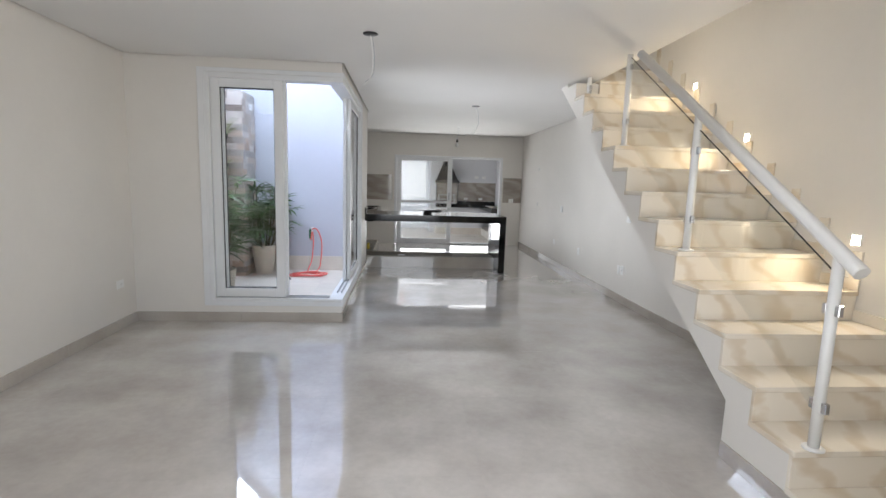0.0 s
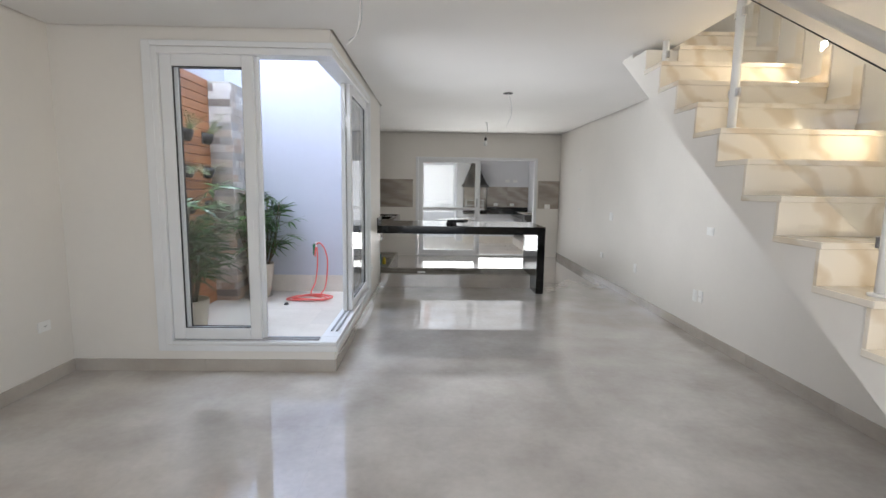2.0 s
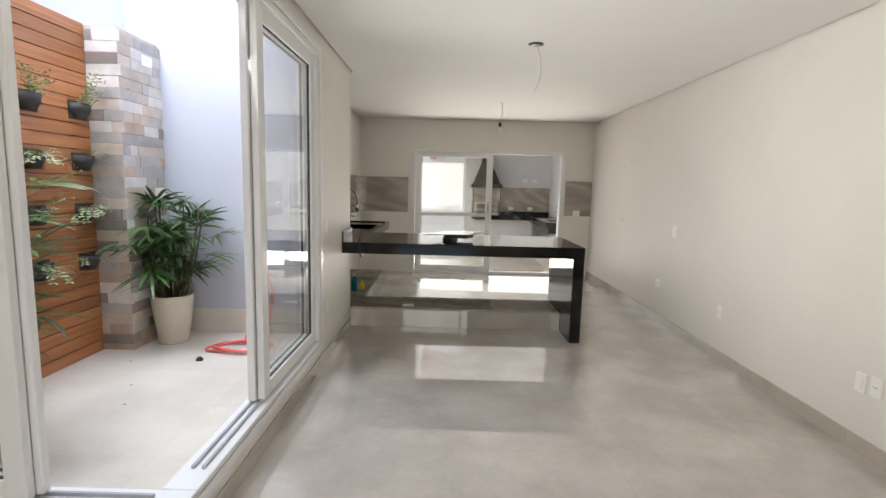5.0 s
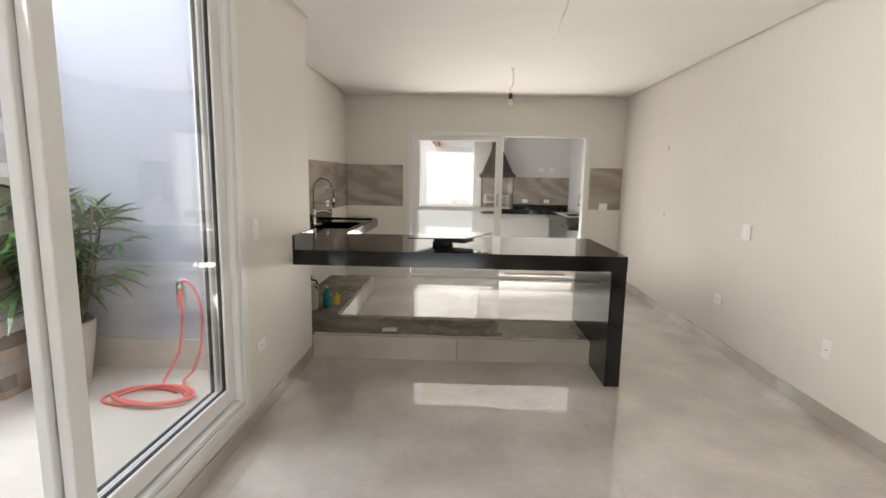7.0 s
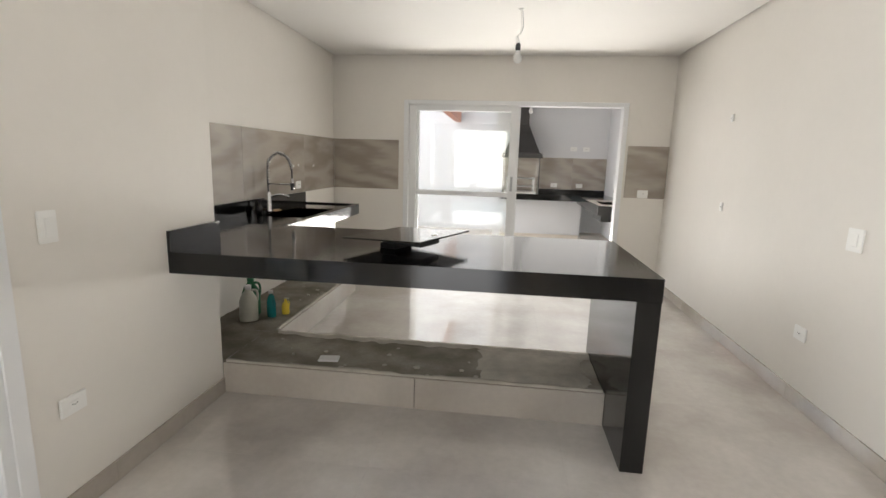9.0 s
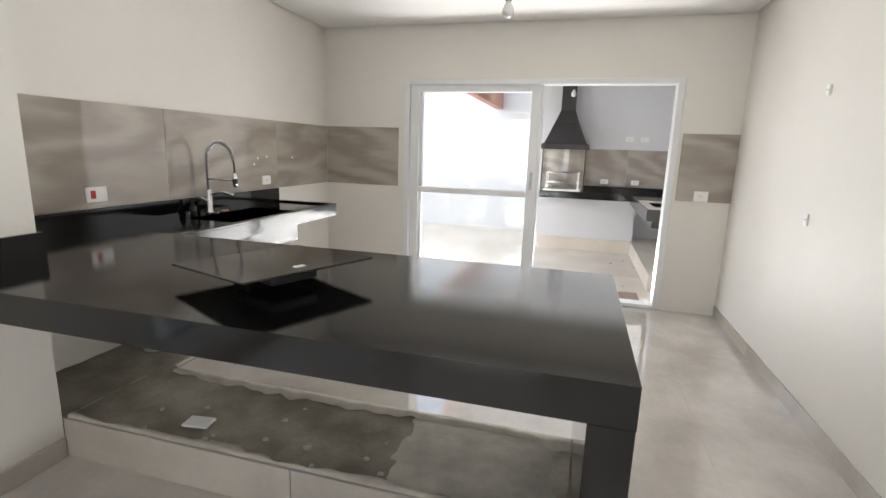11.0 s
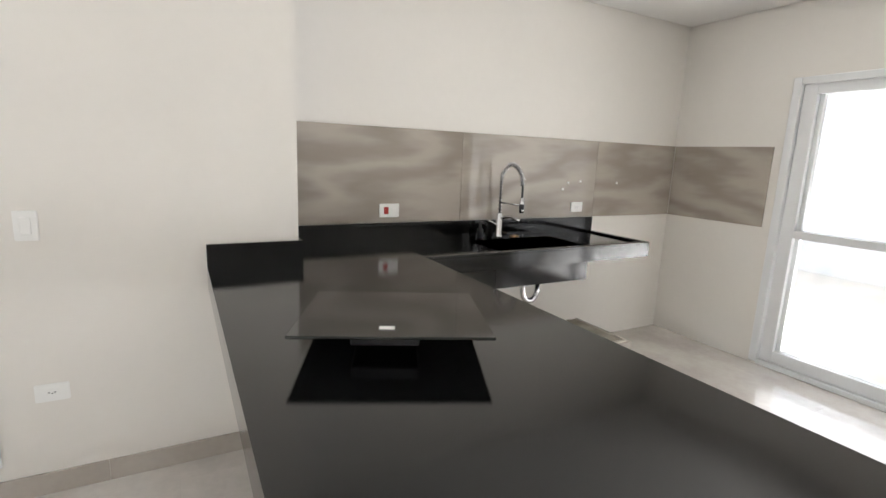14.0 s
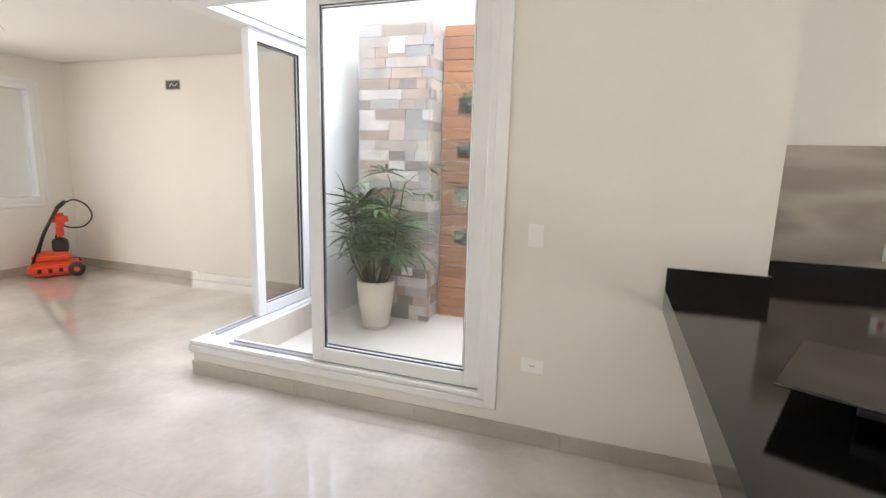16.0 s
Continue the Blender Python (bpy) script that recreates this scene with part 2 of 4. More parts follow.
def tube(points, radius, sides=10, bm=None, taper=None):
    """A round bar swept along points."""
    bm = bm or bmesh.new()
    pts = [Vector(p) for p in points]
    rings, side = [], None
    for i, p in enumerate(pts):
        d = (pts[min(i + 1, len(pts) - 1)] - pts[max(i - 1, 0)]).normalized()
        if side is None:
            side = d.orthogonal().normalized()
        side = (side - d * side.dot(d)).normalized()
        up = d.cross(side)
        r = radius if taper is None else radius * (1 + (taper - 1) * i / (len(pts) - 1))
        rings.append([bm.verts.new(p + r * (math.cos(a) * side + math.sin(a) * up)) for a in (2 * math.pi * k / sides for k in range(sides))])
    for a, b in zip(rings, rings[1:]):
        for k in range(sides):
            f = bm.faces.new((a[k], a[(k + 1) % sides], b[(k + 1) % sides], b[k]))
            f.smooth = True
    bm.faces.new(rings[0][::-1])
    bm.faces.new(rings[-1])
    return bm


def lathe(profile, sides=28, bm=None, at=(0, 0, 0), sx=1.0, sy=1.0):
    """Turn (radius, height) pairs round the z axis."""
    bm = bm or bmesh.new()
    rings = [[bm.verts.new((at[0] + sx * r * math.cos(a), at[1] + sy * r * math.sin(a), at[2] + z)) for a in (2 * math.pi * k / sides for k in range(sides))] for r, z in profile]
    for a, b in zip(rings, rings[1:]):
        for k in range(sides):
            f = bm.faces.new((a[k], a[(k + 1) % sides], b[(k + 1) % sides], b[k]))
            f.smooth = True
    bm.faces.new(rings[0][::-1])
    bm.faces.new(rings[-1])
    return bm


def mesh_of(name, bm, material):
    bmesh.ops.recalc_face_normals(bm, faces=bm.faces[:])
    me = bpy.data.meshes.new(name)
    bm.to_mesh(me)
    bm.free()
    for m in material if isinstance(material, (list, tuple)) else [material]:
        me.materials.append(m)
    return me


def part(name, bm, material, parent=None, label="", at=None):
    ob = new(name, mesh_of(name, bm, material))
    ob.parent = parent
    if at is not None:
        ob.matrix_basis = at
    return tagged(ob, label) if label else ob


def thing(name, at, label, category, group="", rz=0):
    ob = new(name)
    ob.matrix_basis = pose(*at, 0, 0, rz)
    return tagged(ob, label, category, group)


def structure(name, bm, material, label, category):
    return tagged(part(name, bm, material), label, category, kind="structure")


def curve_points(pts, n=8):
    """Catmull-Rom through pts."""
    p = [Vector(q) for q in pts]
    p = [2 * p[0] - p[1]] + p + [2 * p[-1] - p[-2]]
    out = []
    for i in range(1, len(p) - 2):
        for k in range(n):
            t = k / n
            a, b, c, d = p[i - 1:i + 3]
            out.append(0.5 * (2 * b + (c - a) * t + (2 * a - 5 * b + 4 * c - d) * t * t + (3 * b - a - 3 * c + d) * t ** 3))
    return out + [p[-2]]


# ---- plan ----
XW, XE = -2.66, 2.742          # living room, west and east walls
YF = 0.58                      # front wall, inner face
YC, XC = 4.625, -0.652           # courtyard corner, faces towards the rooms
YB = 7.62                      # courtyard, back wall
YK, XK, YN = 7.895, -1.13, 11.175   # kitchen recess, west wall, north wall
H, T = 2.54, 0.15              # ceiling, wall thickness
XS, XO = 1.732, 1.96            # open side of the stairs, edge of the opening above
ZF = -0.015                    # floor
SILL, HEAD = 0.195, 2.41        # courtyard window
WX, WY = -1.955, 6.685           # its far ends
DX0, DX1, DH = -0.265, 2.27, 2.05   # terrace door
ZT = -0.07                     # terrace floor
# Unseen top of the courtyard walls, raised until they block the sun
TOP = 6.4
PX = -2.36                     # face of the stone pillars

# ---- setting ----
structure("ground", boxes((-40, 40, -40, 60, -0.4, -0.16)), EARTH, "grey concrete ground around the house", "ground")
structure("wall_west", boxes((XW - T, XW, YF - 0.2, YC + T, -0.16, H + 0.26)), PAINT, "cream painted living room wall", "wall")
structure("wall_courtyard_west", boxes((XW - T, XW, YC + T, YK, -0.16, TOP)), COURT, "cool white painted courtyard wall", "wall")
structure("wall_courtyard_south", boxes((XW, WX, YC, YC + T, -0.16, H + 0.26), (WX, XC - T, YC, YC + T, -0.16, SILL), (WX, XC - T, YC, YC + T, HEAD, H + 0.26)), PAINT, "cream wall with a corner window to the courtyard", "wall")
structure("wall_courtyard_east", boxes((XC - T, XC, YC, WY, -0.16, SILL), (XC - T, XC, YC, WY, HEAD, H + 0.26), (XC - T, XC, WY, YK, -0.16, H + 0.26)), PAINT, "cream wall between courtyard and passage", "wall")
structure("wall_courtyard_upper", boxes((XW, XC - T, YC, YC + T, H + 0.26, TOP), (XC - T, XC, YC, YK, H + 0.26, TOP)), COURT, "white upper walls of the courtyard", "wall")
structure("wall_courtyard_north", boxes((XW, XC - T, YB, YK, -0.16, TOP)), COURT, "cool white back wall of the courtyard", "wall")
structure("wall_kitchen_west", boxes((XK - T, XK, YK, YN + T, -0.16, H + 0.26)), PAINT, "white kitchen wall", "wall")
structure("wall_kitchen_north", boxes((XK, DX0, YN, YN + T, -0.16, H + 0.26), (DX1, XE, YN, YN + T, -0.16, H + 0.26), (DX0, DX1, YN, YN + T, DH, H + 0.26), (DX0, DX1, YN, YN + T, -0.16, ZF - 0.004)), PAINT, "white kitchen wall with a terrace door", "wall")
structure("wall_east", boxes((XE, XE + T, YF - 0.2, 6.9, -0.16, TOP), (XE, XE + T, 6.9, YN + T, -0.16, H + 0.26)), PAINT, "long cream wall beside the stairs", "wall")
structure("wall_front", boxes((XW, -2.32, YF - 0.2, YF, -0.16, H + 0.26), (-2.32, -1.05, YF - 0.2, YF, -0.16, 0.84), (-2.32, -1.05, YF - 0.2, YF, 2.24, H + 0.26), (-1.05, -0.85, YF - 0.2, YF, -0.16, H + 0.26), (-0.85, 1.05, YF - 0.2, YF, 2.35, H + 0.26), (1.05, XE, YF - 0.2, YF, -0.16, H + 0.26)), PAINT, "front wall with entrance opening and a window", "wall")
structure("wall_porch", boxes((-3.6, -0.95, -1.1, -0.95, -0.16, 2.6)), mat("porch_paint", (0.80, 0.69, 0.54), 0.7, vary=0.04, scale=2, bump=0.1), "plain cream wall outside the front window", "wall")
# Unseen slab, put here to block sun and sky from the porch wall
structure("porch_roof", boxes((-3.6, -0.95, -0.95, YF - 0.2, 2.6, 2.75)), OUTW, "plain white slab added to keep sun off the porch wall", "roof")
# Upper walls are unseen; the roof gap is made up for the fill lamp
structure("wall_stairwell", boxes((XO - 0.12, XO, 1.2, 6.75, H + 0.26, TOP), (XO, XE, 1.2, 1.35, H + 0.26, TOP), (XO, XE, 6.6, 6.75, H + 0.26, TOP), (XO - 0.12, XE + T, 1.2, 3.6, TOP, TOP + 0.15), (XO - 0.12, XE + T, 5.2, 6.75, TOP, TOP + 0.15)), PAINT, "cream upper walls of the stairwell", "wall")
SY0, SY1 = 1.35, 5.44          # stairwell opening
g = 0.022                      # shadow gap round the ceiling
# Cement grey here paints the shade into the gap round the ceiling
structure("ceiling_slab", boxes((XW, XO, YF, YC, H + 0.07, H + 0.26), (XC, XO, YC, YK, H + 0.07, H + 0.26), (XK, XO, YK, YN, H + 0.07, H + 0.26), (XO, XE, YF, SY0, H + 0.07, H + 0.26), (XO, XE, SY1, YN, H + 0.07, H + 0.26)), CEMENT, "slab above the ceiling boards, coloured grey to darken the shadow gap", "slab")
structure("ceiling", boxes(
    (XW + g, XC, YF + g, YC - g, H, H + 0.03), (XC, XO, YF + g, YC - g, H, H + 0.03), (XC + g, XO, YC - g, YK - g, H, H + 0.03), (XC + g, XO, YK - g, YN - g, H, H + 0.03),
    (XK + g, XC + g, YK + g, YN - g, H, H + 0.03), (XO, XE - g, YF + g, SY0, H, H + 0.03), (XO, XE - g, SY1, YN - g, H, H + 0.03),
    (XO + 0.0005, XO + 0.012, SY0, SY1, H + 0.0005, H + 0.26)), CEIL, "white plasterboard ceiling with a shadow gap", "ceiling")

# ---- courtyard window: two leaves slid open on each side of an open corner ----


def frame_bm(x0, x1, z0, z1, w, y0, y1):
    return boxes((x0, x0 + w, y0, y1, z0, z1), (x1 - w, x1, y0, y1, z0, z1), (x0 + w, x1 - w, y0, y1, z0, z0 + w), (x0 + w, x1 - w, y0, y1, z1 - w, z1), bevel=0.004, seg=1)


def leaf(parent, length, z0, z1, off, side):
    """A glazed sliding leaf along local x, its outer edge at off."""
    fr = part("leaf_frame", frame_bm(off, off + length, z0, z1, 0.085, side, side + 0.04), ALU, parent, "white aluminium sliding leaf")
    part("seal", frame_bm(off + 0.083, off + length - 0.083, z0 + 0.083, z1 - 0.083, 0.007, side + 0.010, side + 0.030), SEAL, fr)
    pn = part("pane", boxes((off + 0.088, off + length - 0.088, side + 0.017, side + 0.023, z0 + 0.088, z1 - 0.088)), GLASS, fr)
    pn.visible_shadow = False
    part("pull", boxes((off + length - 0.05, off + length - 0.035, side - 0.004, side + 0.002, 1.02, 1.16), bevel=0.002, seg=1), ALU, fr)
    return fr


def courtyard_window(name, length, at, rz, flip, label, reach=0.0):
    w = thing(name, at, label, "window", rz=rz)
    w["kind"] = "structure"
    s = -1 if flip else 1
    span = length + reach - 0.02
    ya, yb = sorted((-0.012 * s, 0.135 * s))
    part("jamb", boxes((0, 0.06, ya, yb, SILL, HEAD), bevel=0.004, seg=1), ALU, w)
    part("head_frame", boxes((0.06, length, ya, yb, HEAD - 0.05, HEAD), bevel=0.004, seg=1), ALU, w)
    part("sill_frame", boxes((0.06, length, ya, yb, SILL, SILL + 0.03), bevel=0.004, seg=1), ALU, w)
    ya, yb = sorted((-0.020 * s, -0.0125 * s))
    part("casing", boxes((-0.045, 0.02, ya, yb, SILL - 0.045, HEAD + 0.04), (0.02, length + reach, ya, yb, HEAD, HEAD + 0.04), (0.02, length + reach, ya, yb, SILL - 0.045, SILL), bevel=0.003, seg=1), ALU, w)
    for k in (0.03, 0.075):
        ya, yb = sorted((k * s, (k + 0.012) * s))
        part("track", boxes((0.06, length - 0.14, ya, yb, SILL + 0.03, SILL + 0.045)), TRACK, w)
    for off, sd in ((0.062, 0.016), (0.085, 0.062)):
        leaf(w, span * 0.518, SILL + 0.04, HEAD - 0.045, off, sd if s > 0 else -sd - 0.04)
    return w


courtyard_window("window_1", XC - WX + 0.012, (WX, YC, 0), 0, False, "white sliding window, leaves pushed open, beside the courtyard", 0.008)
courtyard_window("window_2", WY - YC - 0.136, (XC, WY, 0), -90, True, "white sliding window, leaves pushed open, open courtyard corner", 0.148)
structure("kerb_trim", boxes((WX, XC - T, YC + T + 0.001, YC + T + 0.014, -0.03, SILL), (XC - T - 0.014, XC - T - 0.001, YC + T + 0.014, WY, -0.03, SILL)), CREAM, "cream tile facing inside the courtyard kerb", "trim")

# front window and terrace door
w3 = thing("window_3", (-2.32, YF, 0), "white framed window in the front wall", "window")
w3["kind"] = "structure"
part("window_frame", frame_bm(0, 1.27, 0.84, 2.24, 0.07, -0.12, 0.012), ALU, w3)
part("casing", frame_bm(-0.05, 1.32, 0.79, 2.29, 0.05, 0.001, 0.016), ALU, w3)
part("mullion", boxes((0.61, 0.66, -0.1, -0.03, 0.91, 2.17)), ALU, w3)
for a, b in ((0.07, 0.61), (0.66, 1.2)):
    part("pane", boxes((a, b, -0.07, -0.064, 0.91, 2.17)), GLASS, w3).visible_shadow = False

d1 = thing("door_1", (DX0, YN, 0), "white aluminium sliding terrace door, one leaf open", "door")
d1["kind"] = "structure"
DW = DX1 - DX0
part("jamb", boxes((0, 0.055, -0.012, 0.13, 0, DH), bevel=0.004, seg=1), ALU, d1)
part("jamb", boxes((DW - 0.055, DW, -0.012, 0.13, 0, DH), bevel=0.004, seg=1), ALU, d1)
part("head_frame", boxes((0.055, DW - 0.055, -0.012, 0.13, DH - 0.05, DH), bevel=0.004, seg=1), ALU, d1)
part("threshold", boxes((0.055, DW - 0.055, -0.012, 0.13, ZF + 0.001, 0.022), bevel=0.003, seg=1), ALU, d1)
for k, (off, yy) in enumerate(((0.06, 0.02), (0.085, 0.068))):
    x0, x1 = off, off + DW * 0.5
    lf = part("door_leaf", boxes((x0, x0 + 0.085, yy, yy + 0.04, 0.025, DH - 0.045), (x1 - 0.085, x1, yy, yy + 0.04, 0.025, DH - 0.045), (x0 + 0.085, x1 - 0.085, yy, yy + 0.04, 0.025, 0.11), (x0 + 0.085, x1 - 0.085, yy, yy + 0.04, DH - 0.115, DH - 0.045), (x0 + 0.085, x1 - 0.085, yy, yy + 0.04, 0.955, 1.01), bevel=0.003, seg=1), ALU, d1)
    for a, b in ((0.11, 0.955), (1.01, DH - 0.115)):
        part("pane", boxes((x0 + 0.085, x1 - 0.085, yy + 0.017, yy + 0.023, a, b)), GLASS, lf).visible_shadow = False
    part("pull", boxes((x1 - 0.058, x1 - 0.03, yy - 0.007, yy + 0.001, 1.03, 1.2), bevel=0.002, seg=1), TRACK, lf)

# ---- stairs ----
RISE, RUN, Z1, Y1 = 0.1867, 0.2667, 0.107, 1.329


def tread_z(k):
    return Z1 + RISE * k


NS = 15
stairs = thing("staircase", (0, 0, 0), "white staircase with cream marble treads along the wall", "staircase")


def soffit(y):
    return 0.36 + 0.687 * (y - 2.15)


LOW = 13                       # steps below the ceiling


def stair_slab(x0, x1, top):
    """The cast flight: stepped above, sloping below, cut off at a height."""
    b = bmesh.new()
    prof = [(Y1 + 0.02, ZF)]
    for k in range(NS):
        z = min(tread_z(k) - 0.03, top)
        prof += [(Y1 + RUN * k + 0.02, z), (Y1 + RUN * (k + 1) + 0.02, z)]
    ye = min(Y1 + RUN * NS + 0.02, 2.15 + (top - 0.372) / 0.687)
    prof = [p for p in prof if p[0] < ye] + [(ye, min(top, tread_z(NS - 1) - 0.03)), (ye, soffit(ye)), (2.075, soffit(2.075)), (2.075, ZF)]
    lo = [b.verts.new((x0, y, z)) for y, z in prof]
    hi = [b.verts.new((x1, y, z)) for y, z in prof]
    b.faces.new(lo)
    b.faces.new(hi[::-1])
    for i in range(len(prof)):
        j = (i + 1) % len(prof)
        b.faces.new((lo[i], lo[j], hi[j], hi[i]))
    b.normal_update()
    bmesh.ops.triangulate(b, faces=[f for f in b.faces if len(f.verts) > 4])
    return b


part("stringer", stair_slab(XS, XO + 0.0125, H - 0.002), PAINT, stairs, "white painted sloping stair slab")
part("stringer", stair_slab(XO + 0.013, XE - 0.002, 3.2), PAINT, stairs, "white painted sloping stair slab")
tm = mesh_of("tread", boxes((XS - 0.012, XE - 0.002, -0.012, RUN + 0.02, -0.03, 0), bevel=0.003, seg=1), MARBLE)
rm = mesh_of("riser", boxes((XS - 0.008, XE - 0.002, 0, 0.02, -RISE, -0.03), bevel=0.001, seg=1), MARBLE)
sk = mesh_of("skirting", boxes((XE - 0.014, XE - 0.002, -0.01, 0.06, 0.001, 0.24), (XE - 0.014, XE - 0.002, 0.06, RUN - 0.001, 0.001, 0.07)), MARBLE)
tu = mesh_of("tread", boxes((XO + 0.014, XE - 0.002, -0.012, RUN + 0.02, -0.03, 0), bevel=0.003, seg=1), MARBLE)
ru = mesh_of("riser", boxes((XO + 0.014, XE - 0.002, 0, 0.02, -RISE, -0.03), bevel=0.001, seg=1), MARBLE)
for k in range(NS):
    for nm, me, z in (("tread", tm if k < LOW else tu, tread_z(k)), ("riser", rm if k < LOW else ru, tread_z(k)), ("skirting", sk, tread_z(k))):
        if nm == "riser" and k == 0:
            ob = part("riser", boxes((XS - 0.008, XE - 0.002, 0, 0.02, ZF - Z1, -0.03)), MARBLE, stairs)
        else:
            ob = new(nm, me)
            ob.parent = stairs
        ob.matrix_basis = pose(0, Y1 + RUN * k, z)

rail = thing("stair_railing", (XS + 0.098, 0, 0), "white tubular stair railing with clear glass panels", "railing")


def rail_z(y):
    return 1.15 + 0.655 * (y - 1.55)


part("handrail", tube([(0, 1.50, rail_z(1.50)), (0, 1.56, rail_z(1.56)), (0, 3.61, rail_z(3.61))], 0.032, 16), RAIL, rail)
PY = (1.61, 2.74, 3.80, 4.70)
for y in PY:
    k = int((y - Y1) / RUN)
    zb = tread_z(k)
    p = part("post", tube([(0, y, zb), (0, y, min(H - 0.001, rail_z(y) - 0.015))], 0.024, 14), RAIL, rail)
    part("foot_plate", lathe([(0.045, 0), (0.045, 0.008), (0.03, 0.012)], 20, at=(0, y, zb)), RAIL, p)
    for dz in ((0.18, 0.62) if y < 4 else (0.06,)):
        for dy in (-0.045, 0.02):
            part("glass_clamp", boxes((-0.012, 0.012, y + dy, y + dy + 0.025, zb + dz, zb + dz + 0.05), bevel=0.003, seg=1), CHROME, p)
for a, b in zip(PY[:2], PY[1:3]):
    bm = bmesh.new()
    q = [(a + 0.03, rail_z(a + 0.03) - 0.74), (b - 0.03, rail_z(b - 0.03) - 0.74), (b - 0.03, rail_z(b - 0.03) - 0.10), (a + 0.03, rail_z(a + 0.03) - 0.10)]
    v0 = [bm.verts.new((-0.004, y, z)) for y, z in q]
    v1 = [bm.verts.new((0.004, y, z)) for y, z in q]
    bm.faces.new(v0)
    bm.faces.new(v1[::-1])
    for i in range(4):
        bm.faces.new((v0[i], v0[(i + 1) % 4], v1[(i + 1) % 4], v1[i]))
    gp = part("glass_panel", bm, GLASS, rail, "clear glass panel")
    gp.visible_shadow = False
    part("glass_edge", tube([(0, q[3][0], q[3][1] + 0.002), (0, q[2][0], q[2][1] + 0.002)], 0.0035, 6), SEAL, gp)

lamp = thing("step_light", (XE, 2.45, 1.16), "small square warm step light in the stair wall", "wall light", "stair wall lights")
part("trim", frame_bm(-0.04, 0.04, -0.04, 0.04, 0.012, -0.008, 0.0), ALU, lamp, at=pose(0, 0, 0, 0, 0, 90) @ pose(0, 0, 0, 0, 0, 180))
part("lens", boxes((-0.006, -0.001, -0.027, 0.027, -0.027, 0.027)), LED, lamp, "glowing warm lens")
for y, z in ((3.53, 1.87), (4.33, 2.42)):
    copy_thing(lamp, pose(XE, y, z))
for y, z in ((2.45, 1.16), (3.53, 1.87), (4.33, 2.42)):
    la = bpy.data.lights.new("step_light_beam", "SPOT")
    la.energy, la.color, la.shadow_soft_size, la.spot_size, la.spot_blend = 12.0, (1.0, 0.80, 0.52), 0.05, radians(165), 1.0
    new("step_light_beam", la).matrix_world = look((XE - 0.03, y, z), (XE - 1.0, y - 0.3, z - 0.45))

# ---- kitchen ----
isl = thing("island_counter", (0, 0, 0), "polished black granite island counter with a slab leg", "counter")
part("worktop", boxes((XC + 0.001, 1.634, 7.496, YK + 0.001, 0.802, 0.907), (XK, 1.634, YK + 0.001, 8.52, 0.802, 0.907)), GRANITE, isl)
part("leg", boxes((1.529, 1.633, 7.497, 8.519, ZF, 0.8015), bevel=0.002, seg=1), GRANITE, isl, "black granite slab leg")
part("upstand", boxes((XC, XC + 0.018, 7.496, YK, 0.907, 1.008), bevel=0.001, seg=1), GRANITE, isl)
part("upstand", boxes((XK + 0.018, XC + 0.018, YK + 0.0005, YK + 0.018, 0.907, 1.008), bevel=0.001, seg=1), GRANITE, isl)
part("upstand", boxes((XK, XK + 0.018, YK + 0.0005, 8.519, 0.907, 1.006), bevel=0.001, seg=1), GRANITE, isl)

snk = thing("sink_counter", (0, 0, 0), "polished black granite sink counter on the wall", "counter")
X2, Y2, Y3 = -0.528, 8.522, 10.226
SX0, SX1, SY_0, SY_1 = -1.0, -0.625, 9.04, 9.74
part("worktop", boxes((XK, SX0, Y2, Y3, 0.806, 0.893), (SX1, X2, Y2, Y3, 0.806, 0.893), (SX0, SX1, Y2, SY_0, 0.806, 0.893), (SX0, SX1, SY_1, Y3, 0.806, 0.893)), GRANITE, snk)
part("drip_rim", boxes((X2 - 0.035, X2, Y2, Y3, 0.893, 0.907), (XK + 0.018, X2 - 0.035, Y3 - 0.035, Y3, 0.893, 0.907), bevel=0.002, seg=1), GRANITE, snk)
part("upstand", boxes((XK, XK + 0.018, Y2, 10.267, 0.893, 1.006), bevel=0.001, seg=1), GRANITE, snk)
part("basin", boxes((SX0 - 0.012, SX0, SY_0, SY_1, 0.68, 0.892), (SX1, SX1 + 0.012, SY_0, SY_1, 0.68, 0.892), (SX0 - 0.012, SX1 + 0.012, SY_0 - 0.012, SY_0, 0.68, 0.892), (SX0 - 0.012, SX1 + 0.012, SY_1, SY_1 + 0.012, 0.68, 0.892), (SX0 - 0.012, SX1 + 0.012, SY_0 - 0.012, SY_1 + 0.012, 0.665, 0.68)), GRANITE, snk, "black undermount basin")
part("drain", lathe([(0.055, 0.6805), (0.055, 0.686), (0.03, 0.684)], 20, at=(-0.815, 9.39, 0)), STEEL, snk)
part("trap", tube(curve_points([(-0.815, 9.39, 0.665), (-0.815, 9.39, 0.56), (-0.81, 9.42, 0.50), (-0.81, 9.48, 0.50), (-0.81, 9.51, 0.57), (-0.87, 9.53, 0.60), (XK, 9.53, 0.60)], 6), 0.02, 12), CHROME, snk, "chrome waste trap")


